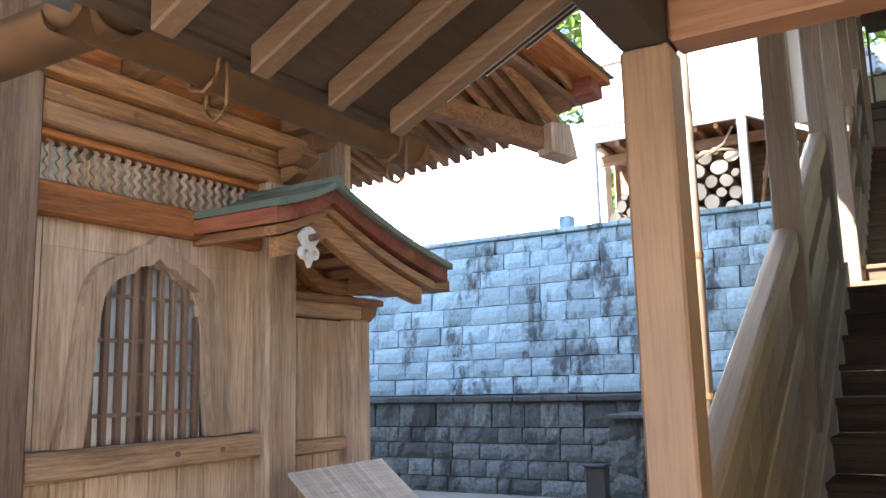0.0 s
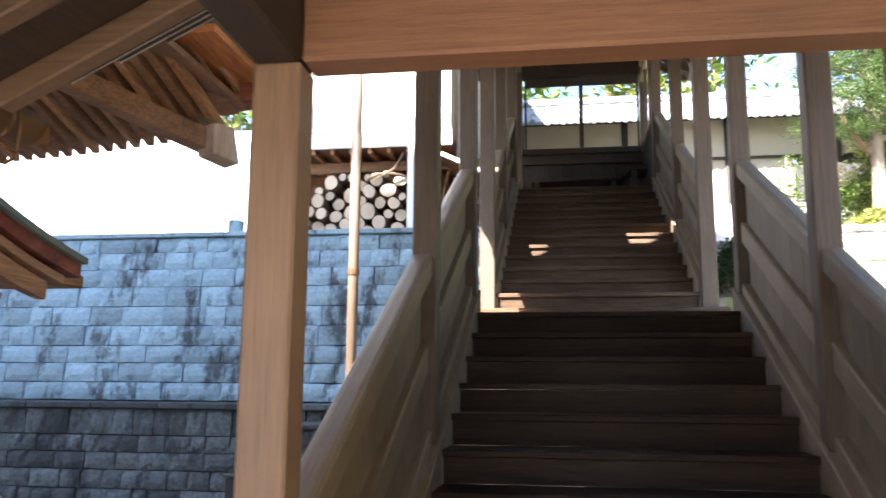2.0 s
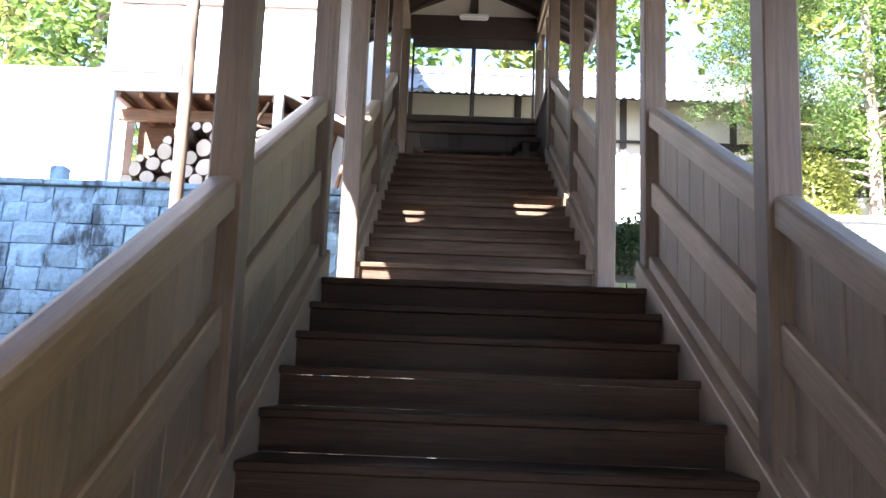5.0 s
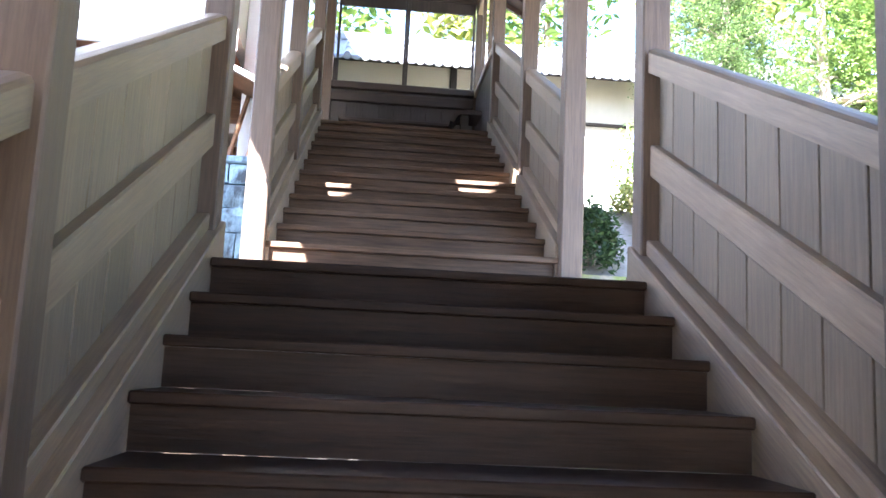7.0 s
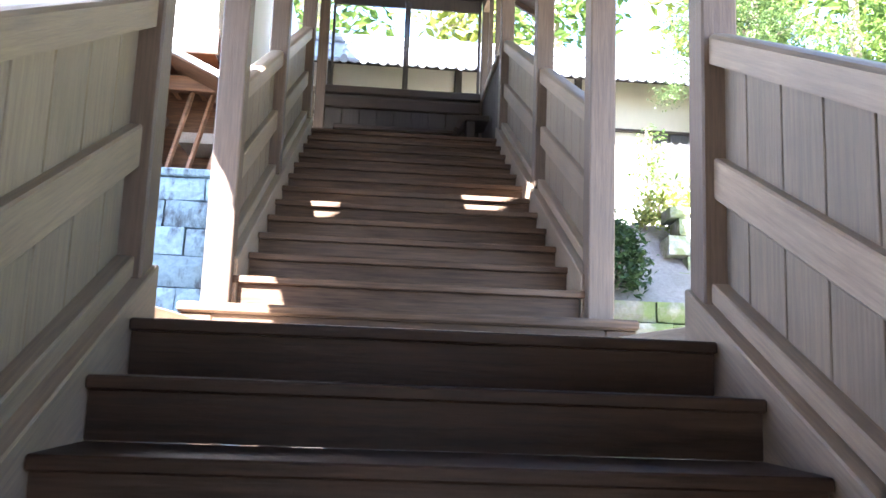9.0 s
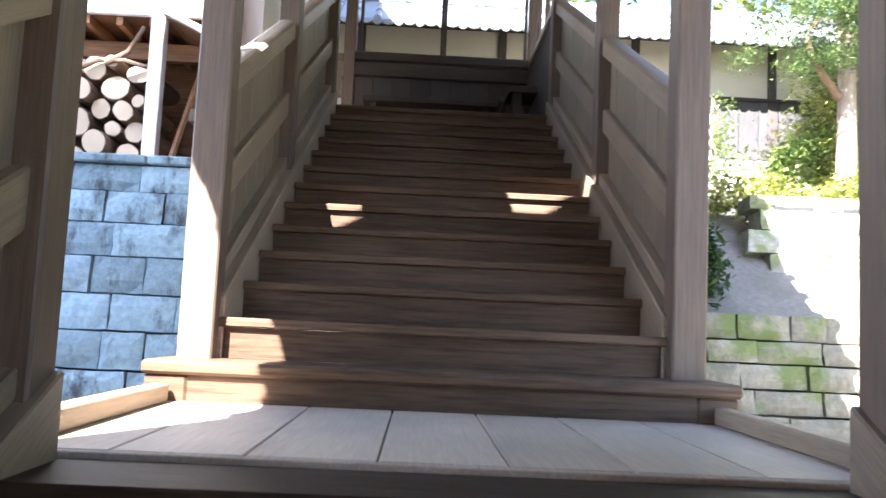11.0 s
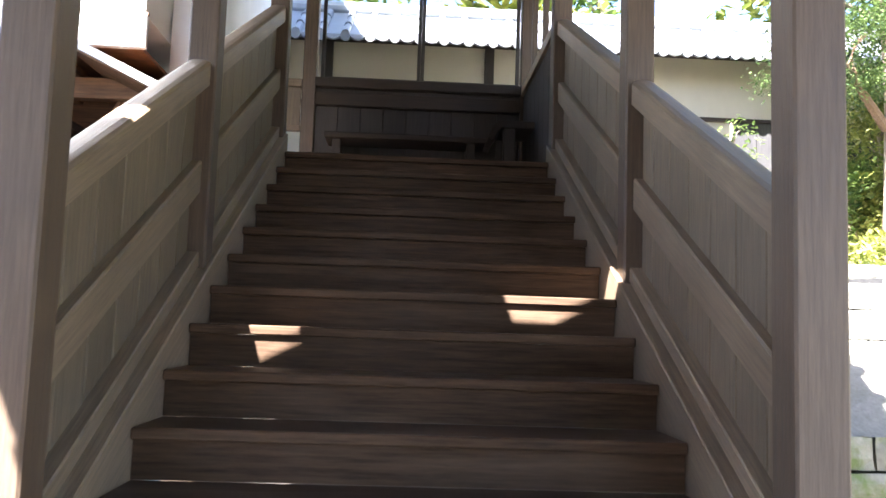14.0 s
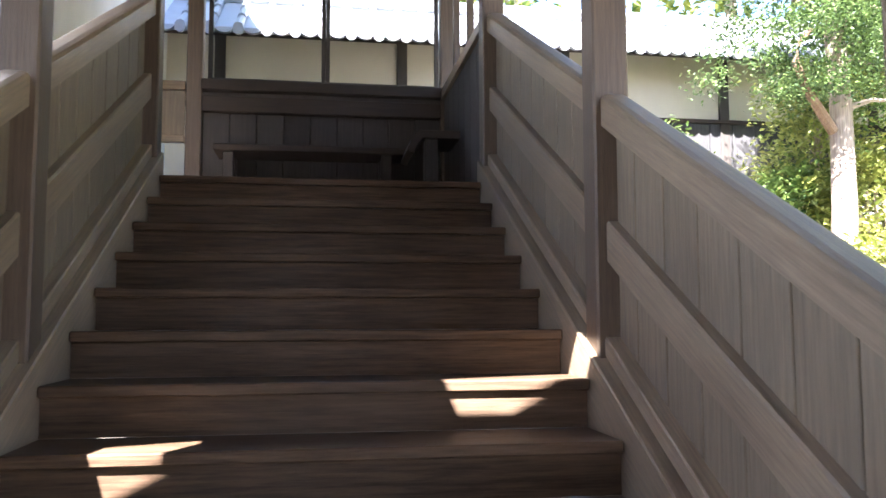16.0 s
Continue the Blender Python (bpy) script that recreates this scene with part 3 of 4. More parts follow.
coursed_wall("retaining_wall_upper", "coursed stone retaining wall with dark water stains, tinted skylight blue", -10.5, -1.25, 1.22, 3.46, upper_face, 0.25, 0.42, stone_up, 3)
coursed_wall("retaining_wall_lower", "dark coursed stone lower retaining wall", -10.5, -2.6, -0.02, 1.13, lambda z: 9.75 + 0.12 * z, 0.2, 0.30, stone_low, 5)
core = outline_slab([(9.9, -0.1), (10.05, 1.12), (10.6, 1.18), (11.12, 3.44), (12.0, 3.44), (12.0, -0.1)], "x", -10.6, -1.3)
tagged(part("retaining_core", core, joint), "dark earth packing behind the wall stones", "wall", kind="structure")
ledge = thing("wall_ledge", "mossy flat stone ledge between the wall's two tiers", "ledge", kind="structure")
for i in range(9):
    a = -10.5 + 0.88 * i
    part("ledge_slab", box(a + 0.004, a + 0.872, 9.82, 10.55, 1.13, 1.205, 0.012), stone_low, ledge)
cope = thing("wall_coping", "flat grey coping stones on the retaining wall", "coping", kind="structure")
for i in range(10):
    a = -10.5 + 0.92 * i
    part("coping_stone", box(a + 0.004, min(a + 0.915, -1.25), 10.95, 11.45, 3.462, 3.53, 0.012), stone_up, cope)
stub = part("stone_stub", box(-4.98, -4.8, 11.05, 11.23, 3.53, 3.72, 0.02), stone_up)
tagged(stub, "small square stone stub on the wall's coping", "stone")

# ---- entrance roof over the stair foot ----
ent = thing("entrance_roof", "dark board and rafter eaves of the entrance roof", "roof")


def ent_z(x):
    return 2.235 + 0.5 * (x + 1.85)


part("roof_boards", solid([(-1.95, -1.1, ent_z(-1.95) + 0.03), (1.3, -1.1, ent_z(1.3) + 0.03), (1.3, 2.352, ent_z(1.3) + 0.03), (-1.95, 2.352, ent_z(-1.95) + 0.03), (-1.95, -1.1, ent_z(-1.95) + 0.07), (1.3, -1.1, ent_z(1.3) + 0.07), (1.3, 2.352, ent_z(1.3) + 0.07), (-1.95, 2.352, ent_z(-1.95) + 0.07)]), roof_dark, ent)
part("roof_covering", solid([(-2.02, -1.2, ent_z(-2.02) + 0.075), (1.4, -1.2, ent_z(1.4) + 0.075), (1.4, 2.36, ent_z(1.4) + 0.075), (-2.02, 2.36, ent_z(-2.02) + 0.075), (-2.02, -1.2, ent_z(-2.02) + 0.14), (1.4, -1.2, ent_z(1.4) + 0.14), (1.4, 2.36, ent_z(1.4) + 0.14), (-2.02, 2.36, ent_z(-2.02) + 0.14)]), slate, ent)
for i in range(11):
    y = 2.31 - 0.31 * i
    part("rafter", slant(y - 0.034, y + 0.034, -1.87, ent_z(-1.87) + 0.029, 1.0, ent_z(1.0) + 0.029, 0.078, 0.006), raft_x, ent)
for i in range(4):
    y, x = 2.372 + 0.034 * i, -1.87 + 0.13 * i
    part("verge_batten", slant(y - 0.016, y + 0.014, x, ent_z(x) + 0.034 + 0.006 * i, 1.0, ent_z(1.0) + 0.034 + 0.006 * i, 0.034, 0.002), roof_dark, ent)
    part("verge_edge", slant(y + 0.0145, y + 0.0175, x, ent_z(x) + 0.036 + 0.006 * i, 1.0, ent_z(1.0) + 0.036 + 0.006 * i, 0.038, 0.0), board_grey, ent)
part("eave_board", sloped(-1.94, -1.90, -1.1, 2.31, 2.35, 2.31, 0.085, 0.003), roof_dark, ent)


def half_pipe(points, r, thick=0.004):
    """An open half-round gutter through points."""
    bm = bmesh.new()
    rings = []
    pts = [Vector(p) for p in points]
    for i, p in enumerate(pts):
        d = (pts[min(i + 1, len(pts) - 1)] - pts[max(i - 1, 0)]).normalized()
        side = d.cross(Vector((0, 0, 1))).normalized()
        ring = []
        for rr in (r, r - thick):
            for k in range(11):
                a = math.pi * k / 10
                ring.append(bm.verts.new(p + side * (rr * math.cos(a)) - Vector((0, 0, rr * math.sin(a)))))
        rings.append(ring)
    n = 11
    for a, b in zip(rings, rings[1:]):
        for base in (0, n):
            for k in range(n - 1):
                bm.faces.new((a[base + k], a[base + k + 1], b[base + k + 1], b[base + k]))
        bm.faces.new((a[0], a[n], b[n], b[0])), bm.faces.new((a[n - 1], a[2 * n - 1], b[2 * n - 1], b[n - 1]))
    bmesh.ops.recalc_face_normals(bm, faces=bm.faces)
    return bm


gut = thing("rain_gutter", "brown copper half-round gutter on bent brackets", "gutter")
part("trough", half_pipe([(-2.03, 2.62, 2.255), (-2.03, 1.246, 2.265)], 0.085), copper, gut, smooth=True)
part("trough", half_pipe([(-1.946, 1.33, 2.268), (-4.6, 1.33, 2.275)], 0.085), copper, gut, smooth=True)
part("end_cap", box(-2.06, -1.94, 2.622, 2.626, 2.175, 2.235, 0), copper, gut)
for y in (1.62, 2.45):
    part("bracket", rod([(-1.93, y, 2.30), (-1.94, y, 2.20), (-1.965, y + 0.005, 2.165), (-2.0, y + 0.01, 2.15), (-2.05, y + 0.01, 2.165), (-2.075, y, 2.21), (-2.07, y, 2.25)], 0.008, 6), copper, gut)
    part("hook", rod([(-1.942, y + 0.02, 2.30), (-1.938, y + 0.03, 2.19), (-1.945, y + 0.035, 2.12), (-1.962, y + 0.035, 2.088), (-1.985, y + 0.035, 2.075), (-2.008, y + 0.035, 2.085), (-2.022, y + 0.035, 2.11), (-2.018, y + 0.035, 2.15)], 0.0065, 7), copper, gut)
down = thing("downpipe", "tall pale brown round pole outside the railing", "pole")
part("pipe", rod([(-2.18, 7.4, -0.02), (-2.18, 7.4, 5.2)], 0.048, 12), grey_z, down, smooth=True)
for z in (1.2, 2.4):
    part("clip", rod([(-2.18, 7.4, z), (-2.18, 7.4, z + 0.05)], 0.056, 12), copper, down)

# ---- shrine hall ----
SX = -3.6
hall = thing("shrine_hall", "weathered unpainted timber shrine hall with bell-shaped window", "shrine", at=(-3.6, 2.0, 0))


def wall_post(y0, y1, top, mat=shr_post, d=0.10):
    part("post", box(SX - 0.12, SX + d, y0, y1, -0.02, top, 0.018), mat, hall)


wall_post(1.93, 2.16, 3.2, shr_dark_z)
wall_post(3.48, 3.72, 2.52)
wall_post(4.28, 4.46, 1.80, d=0.06)
for i in range(8):
    a, b = 2.16 + 0.165 * i, 2.16 + 0.165 * (i + 1)
    part("wall_board", box(SX - 0.03, SX, a + 0.003, b - 0.003, -0.02, 1.035, 0.005), shr_z, hall)
# upper boarding with the bell-shaped opening cut by pieces round it
OUT = [(2.315, 1.165), (2.355, 1.35), (2.38, 1.55), (2.40, 1.72), (2.425, 1.84), (2.475, 1.93), (2.56, 1.985), (2.63, 2.005), (2.68, 2.045), (2.745, 2.065), (2.80, 2.115)]
INN = [(2.435, 1.165), (2.455, 1.35), (2.475, 1.55), (2.49, 1.70), (2.51, 1.80), (2.545, 1.865), (2.61, 1.905), (2.66, 1.92), (2.69, 1.955), (2.75, 1.965), (2.80, 2.005)]


def mirrored(line, c=2.80):
    return [(2 * c - y, z) for y, z in reversed(line)]


CEN = 2.80
out_r, inn_r = mirrored(OUT), mirrored(INN)
out_r = [(CEN + (y - CEN) * 0.98, z) for y, z in out_r]
inn_r = [(CEN + (y - CEN) * 0.98, z) for y, z in inn_r]
part("wall_board", strip_slab([(2.24, z) for _, z in INN], INN, "x", SX - 0.03, SX), shr_z, hall)
part("wall_board", box(SX - 0.03, SX - 0.002, 2.161, 2.237, 1.165, 2.125, 0.003), shr_z, hall)
part("wall_board", strip_slab(inn_r, [(3.335, z) for _, z in inn_r], "x", SX - 0.03, SX), shr_z, hall)
part("wall_board", box(SX - 0.03, SX - 0.002, 3.338, 3.479, 1.165, 2.125, 0.003), shr_z, hall)
part("wall_board", strip_slab([(2.24, 2.125), (CEN, 2.125), (3.335, 2.125)], [(2.24, 2.006), (CEN, 2.007), (3.335, 2.006)], "x", SX - 0.03, SX), shr_z, hall)
window = thing("bell_window", "bell-shaped shrine window with a timber lattice over pale panes", "window", at=(SX, 2.8, 1.165))
part("window_frame", strip_slab(OUT, INN, "x", SX + 0.002, SX + 0.055), shr_post, window)
part("window_frame", strip_slab(out_r, inn_r, "x", SX + 0.002, SX + 0.055), shr_post, window)


def arch_top(y):
    line = INN + inn_r[1:]
    for (a, za), (b, zb) in zip(line, line[1:]):
        if a <= y <= b and b > a:
            return za + (zb - za) * (y - a) / (b - a)
    return 1.2


for i in range(9):
    y = 2.50 + 0.0745 * i
    part("lattice_bar", box(SX - 0.035, SX - 0.005, y - 0.015, y + 0.015, 1.16, arch_top(y) + 0.01, 0.003), lattice_z, window)
for z in (1.29, 1.47, 1.62, 1.82):
    part("lattice_rail", box(SX - 0.03, SX - 0.012, 2.47, 3.12, z - 0.009, z + 0.009, 0.002), lattice_z, window)
part("centre_stile", box(SX - 0.06, SX - 0.037, 2.765, 2.835, 1.16, 2.0, 0.003), lattice_z, window)
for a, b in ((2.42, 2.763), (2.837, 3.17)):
    part("pane", box(SX - 0.075, SX - 0.065, a, b, 1.15, 2.02, 0), sky_painted_glass, window, "glossy pane with a pale sky reflection painted in")
part("sill_beam", box(SX - 0.1, SX + 0.07, 2.161, 3.479, 1.04, 1.16, 0.012), shr_grey_y, hall)
for y in (2.25, 2.62, 3.35):
    part("knot", rod([(SX + 0.079, y, 2.65), (SX + 0.083, y, 2.65)], 0.013, 9), lattice_z, hall)
for y in (2.92, 3.20):
    part("knot_peg", rod([(SX + 0.068, y, 1.10), (SX + 0.076, y, 1.10)], 0.014, 10), lattice_z, hall)
part("lintel", box(SX - 0.1, SX + 0.06, 2.161, 3.479, 2.127, 2.27, 0.01), shr_orange, hall)
part("head_rail", box(SX - 0.1, SX + 0.03, 2.161, 3.479, 2.465, 2.50, 0.004), shr_orange, hall)
part("long_beam", box(SX - 0.1, SX + 0.09, 2.161, 3.62, 2.502, 2.60, 0.01), shr_y, hall)
part("long_beam", box(SX - 0.1, SX + 0.08, 2.161, 3.62, 2.602, 2.70, 0.01), shr_y, hall)
part("ledge_beam", box(SX - 0.1, SX + 0.15, 2.0, 3.75, 2.702, 2.79, 0.01), shr_y, hall)
for i in range(4):
    part("upper_board", box(SX - 0.05, SX + 0.02, 2.0, 3.70, 2.792 + 0.17 * i, 2.958 + 0.17 * i, 0.006), shr_orange, hall)


def wavy(y):
    """One upright wave-cut transom bar."""
    l, r = [], []
    for k in range(25):
        z = 2.272 + 0.192 * k / 24
        o = 0.010 * math.sin(2 * math.pi * k / 24 * 3.5)
        l.append((y - 0.0125 + o, z)), r.append((y + 0.0125 + o, z))
    return strip_slab(l, r, "x", SX - 0.026, SX - 0.012)


for i in range(23):
    part("wave_bar", wavy(2.20 + 0.0565 * i), shr_post, hall)
# brackets under the ledge beam and at the corner post
for y, w in ((2.62, 0.10), (3.10, 0.08)):
    part("bracket_arm", outline_slab([(SX + 0.02, 2.98), (SX + 0.34, 2.98), (SX + 0.34, 2.90), (SX + 0.26, 2.83), (SX + 0.10, 2.80), (SX + 0.02, 2.80)], "y", y - w / 2, y + w / 2, 0.006), shr_x, hall)
for k, (dx, z0, z1, hw) in enumerate(((0.20, 2.52, 2.60, 0.11), (0.26, 2.602, 2.70, 0.15), (0.40, 2.80, 2.90, 0.12), (0.50, 2.905, 3.0, 0.16))):
    part("bracket_block", outline_slab([(SX + 0.1, z1), (SX + dx, z1), (SX + dx + 0.03, (z0 + z1) / 2), (SX + dx - 0.05, z0), (SX + 0.1, z0)], "y", 3.62 - hw / 2, 3.62 + hw / 2, 0.008), shr_x, hall)
part("bracket_block", outline_slab([(3.72, 2.70), (3.95, 2.70), (3.98, 2.64), (3.92, 2.56), (3.72, 2.52)], "x", SX - 0.05, SX + 0.07, 0.008), shr_x, hall)
part("bracket_block", outline_slab([(3.72, 2.95), (4.10, 2.95), (4.12, 2.88), (4.02, 2.80), (3.72, 2.76)], "x", SX - 0.06, SX + 0.08, 0.008), shr_x, hall)
# second bay under the little gable
for i in range(4):
    a, b = 3.72 + 0.14 * i, 3.72 + 0.14 * (i + 1)
    part("wall_board", box(SX - 0.06, SX - 0.03, a + 0.0015, b - 0.0015, 1.092, 1.79, 0.003), shr_z, hall)
    part("wall_board", box(SX - 0.06, SX - 0.03, a + 0.0015, b - 0.0015, -0.02, 1.01, 0.003), shr_z, hall)
part("sill_beam", box(SX - 0.09, SX + 0.01, 3.721, 4.279, 1.012, 1.09, 0.008), shr_grey_y, hall)
part("bay_beam", box(SX - 0.1, SX + 0.03, 3.721, 4.46, 1.80, 1.89, 0.008), shr_grey_y, hall)
part("bay_cap", box(SX - 0.12, SX + 0.07, 3.721, 4.60, 1.892, 1.935, 0.008), shr_y, hall)
part("bay_corbel", outline_slab([(4.40, 1.89), (4.58, 1.89), (4.56, 1.83), (4.50, 1.79), (4.40, 1.79)], "x", SX - 0.058, SX + 0.034, 0.006), shr_x, hall)
part("bay_panel", outline_slab([(3.72, 1.937), (4.40, 1.937), (4.25, 2.02), (4.0, 2.10), (3.72, 2.25)], "x", SX - 0.05, SX - 0.01), shr_orange, hall)
top = [(3.70, 2.20), (3.82, 2.10), (3.95, 2.03), (4.08, 2.015), (4.25, 2.03), (4.45, 2.04)]
part("rainbow_beam", strip_slab(top, [(y, z - 0.085) for y, z in top], "x", SX + 0.0, SX + 0.08), shr_y, hall)
part("arm_beam", box(SX + 0.08, SX + 0.5, 4.20, 4.30, 1.95, 2.05, 0.008), shr_x, hall)
part("arm_beam", box(SX - 0.02, SX + 0.5, 4.36, 4.72, 1.965, 2.045, 0.008), shr_y, hall)
part("wall_core", box(SX - 3.0, SX - 0.14, -2.0, 1.95, -0.02, 3.3, 0), shr_z, hall)
part("north_wall", box(SX - 3.0, SX - 0.06, 4.36, 4.42, -0.02, 3.3, 0), shr_z, hall)
part("rear_wall", box(SX - 3.1, SX - 3.0, -2.0, 4.42, -0.02, 2.2, 0), shr_z, hall)

# little gable roof with curved verges, ridge running outwards
APEX = 3.42


def verge(side, drop, out):
    """Points of one verge from the apex to its tip."""
    pts = []
    tip_y = 1.12 if side > 0 else -0.43
    tip_z = 0.305 if side > 0 else 0.165
    for k in range(13):
        u = k / 12
        pts.append((APEX + tip_y * u * out, 2.385 - tip_z * (1.42 * u - 0.42 * u * u) - drop))
    return pts


gable = thing("gable_porch_roof", "small curved gable roof, verdigris copper over red-edged boards", "roof", at=(-3.3, 3.4, 2.0))
for s in (-1, 1):
    a = verge(s, 0.0, 1.0)
    part("copper_cover", strip_slab([(y, z + 0.035) for y, z in a], a, "x", SX - 0.05, -2.97), verdigris, gable)
    b = verge(s, 0.002, 0.985)
    part("red_edge", strip_slab(b, [(y, z - 0.075) for y, z in b], "x", SX - 0.05, -3.0), red_wood, gable)
    c = verge(s, 0.079, 0.90)
    part("inner_verge", strip_slab(c, [(y, z - 0.045) for y, z in c], "x", -3.13, -3.035), shr_y, gable)
    d = verge(s, 0.126, 0.80)
    part("barge_board", strip_slab(d, [(y, z - 0.125 + 0.03 * i / 12) for i, (y, z) in enumerate(d)], "x", -3.12, -3.06), shr_y, gable)
    for k in range(4):
        u = 0.30 + 0.2 * k
        i = min(12, round(u * 12))
        y, z = c[i]
        part("rafter", box(SX, -3.13, y - 0.025, y + 0.025, z - 0.05, z - 0.002, 0.003), shr_x, gable)
part("ridge_cap", rod([(SX - 0.05, APEX, 2.418), (-2.95, APEX, 2.418)], 0.024, 8), verdigris, gable)
orn = thing("gable_pendant", "pale carved scroll pendant with a central boss", "ornament", at=(-3.05, 3.46, 2.1))
def ring(cy, cz, r, th, x0, x1):
    o = [(cy + r * math.cos(2 * math.pi * k / 16), cz + r * math.sin(2 * math.pi * k / 16)) for k in range(17)]
    n = [(cy + (r - th) * math.cos(2 * math.pi * k / 16), cz + (r - th) * math.sin(2 * math.pi * k / 16)) for k in range(17)]
    return strip_slab(o, n, "x", x0, x1)
PY, PZ = 3.27, 2.11
part("plate", outline_slab([(PY + 0.062 * math.cos(a) * (1 + 0.12 * math.cos(4 * a)), PZ + 0.055 * math.sin(a)) for a in (2 * math.pi * k / 24 for k in range(24))], "x", -3.058, -3.03, 0.004), carve_white, orn)
part("boss", rod([(-3.03, PY, PZ), (-2.99, PY, PZ)], 0.018, 10), lattice_z, orn)
part("scroll", ring(PY - 0.03, PZ - 0.075, 0.034, 0.016, -3.058, -3.028), carve_white, orn)
part("scroll", ring(PY + 0.03, PZ - 0.075, 0.034, 0.016, -3.058, -3.028), carve_white, orn)
part("point", outline_slab([(PY - 0.03, PZ - 0.10), (PY, PZ - 0.085), (PY + 0.03, PZ - 0.10), (PY, PZ - 0.15)], "x", -3.056, -3.03, 0.003), carve_white, orn)

# main roof of the shrine: fine rafters, layered edge
sroof = thing("shrine_roof", "wide timber shrine roof with closely set rafters", "roof", at=(-5, 3, 3))


def lift(x):
    """The eave turns up towards its corner."""
    return 0.14 * max(0.0, (x + 4.4) / 1.9) ** 2


for i in range(25):
    x = -4.75 + 0.095 * i
    z = 2.86 + lift(x)
    part("rafter", sloped(x - 0.026, x + 0.026, 3.55, z + 0.52, 5.1, z + 0.075, 0.075, 0.003), shr_x if i % 3 else shr_y, sroof)
for i in range(10):
    x = -3.45 + 0.12 * i
    z = 3.08 + lift(x)
    part("flying_rafter", sloped(x - 0.02, x + 0.02, 4.55, z + 0.20, 5.26, z + 0.06, 0.055, 0.003), shr_y, sroof)
part("hip_beam", solid([(-3.62, 3.60, 3.22), (-3.52, 3.50, 3.22), (-2.46, 5.06, 2.86), (-2.56, 5.16, 2.86), (-3.62, 3.60, 3.36), (-3.52, 3.50, 3.36), (-2.46, 5.06, 3.0), (-2.56, 5.16, 3.0)], 0.008), shr_x, sroof)
part("hip_end", solid([(-2.585, 5.02, 2.835), (-2.44, 4.94, 2.835), (-2.33, 5.10, 2.80), (-2.475, 5.20, 2.80), (-2.585, 5.02, 3.03), (-2.44, 4.94, 3.03), (-2.36, 5.06, 3.03), (-2.505, 5.16, 3.03)], 0.006), shr_post, sroof, "pale weathered end block of the hip beam")
part("eave_beam", solid([(-4.8, 4.98, 2.94), (-2.62, 4.98, 3.06), (-2.62, 5.06, 3.06), (-4.8, 5.06, 2.94), (-4.8, 4.98, 3.0), (-2.62, 4.98, 3.13), (-2.62, 5.06, 3.13), (-4.8, 5.06, 3.0)], 0.004), shr_y, sroof)
part("roof_boards", solid([(-5.0, 3.4, 3.40), (-2.4, 3.4, 3.55), (-2.4, 5.2, 3.17), (-5.0, 5.2, 3.0), (-5.0, 3.4, 3.43), (-2.4, 3.4, 3.58), (-2.4, 5.2, 3.20), (-5.0, 5.2, 3.03)]), shr_x, sroof)
part("layered_edge", solid([(-5.0, 5.1, 3.06), (-2.22, 5.1, 3.24), (-2.22, 5.32, 3.24), (-5.0, 5.32, 3.06), (-5.0, 5.1, 3.17), (-2.22, 5.1, 3.38), (-2.22, 5.32, 3.38), (-5.0, 5.32, 3.17)], 0.01), red_wood, sroof)
part("eave_boards", solid([(-2.35, -2.5, 3.14), (-3.7, -2.5, 3.42), (-3.7, 3.6, 3.42), (-2.35, 5.2, 3.20), (-2.35, -2.5, 3.18), (-3.7, -2.5, 3.46), (-3.7, 3.6, 3.46), (-2.35, 5.2, 3.24)]), shr_x, sroof)
bmr = bmesh.new()
rv = [bmr.verts.new(c) for c in ((-2.15, -3.0, 3.28), (-2.15, 5.4, 3.40), (-9.2, 5.4, 3.20), (-9.2, -3.0, 3.20), (-5.6, 0.6, 5.0), (-5.6, 1.6, 5.0))]
for f in ((0, 1, 5, 4), (1, 2, 5), (2, 3, 4, 5), (3, 0, 4), (3, 2, 1, 0)):
    bmr.faces.new([rv[i] for i in f])
part("roof_cover", bmr, verdigris, sroof)
def under(x, y):
    return 3.40 + (x + 2.15) * 0.0284 + (y - 5.4) * 0.0143
lining = [(-5.0, 4.3), (-2.18, 4.3), (-2.18, 5.37), (-5.0, 5.37)]
part("eave_lining", solid([(x, y, under(x, y) - 0.05) for x, y in lining] + [(x, y, under(x, y) - 0.005) for x, y in lining]), shr_orange, sroof)

lid = thing("slatted_cover", "grey weathered slatted lid leaning on a low box", "cover", at=(-3.2, 3.7, 0))
for i in range(22):
    y = 3.35 + 0.036 * i
    part("slat", solid([(-3.24, y, 0.965), (-3.24, y + 0.034, 0.965), (-2.85, y + 0.034, 0.64), (-2.85, y, 0.64), (-3.24, y, 0.98), (-3.24, y + 0.034, 0.98), (-2.85, y + 0.034, 0.655), (-2.85, y, 0.655)]), board_grey, lid)
part("box_body", box(-3.45, -2.92, 3.42, 4.08, -0.02, 0.62, 0.01), shr_post, lid)

# ---- things at the foot of the wall ----
pier = thing("cobble_pier", "low rough cobble pier with a flat cap", "wall", at=(-3.1, 8.7, 0))
rngp = random.Random(8)
pm = stone_meshes(0.30, 0.28, 0.22, stone_low, 21, 4)
for j in range(5):
    for i in range(3):
        ob = new("stone", rngp.choice(pm))
        ob.parent = pier
        ob.location = (-0.28 + 0.29 * i + rngp.uniform(-0.03, 0.03), 0.0 + rngp.uniform(-0.02, 0.02), 0.09 + 0.19 * j)
        ob.rotation_euler = (0, rngp.uniform(-0.35, 0.35), 0)
part("pier_core", box(-3.5, -2.7, 8.74, 9.4, -0.02, 0.97, 0.01), joint, pier)
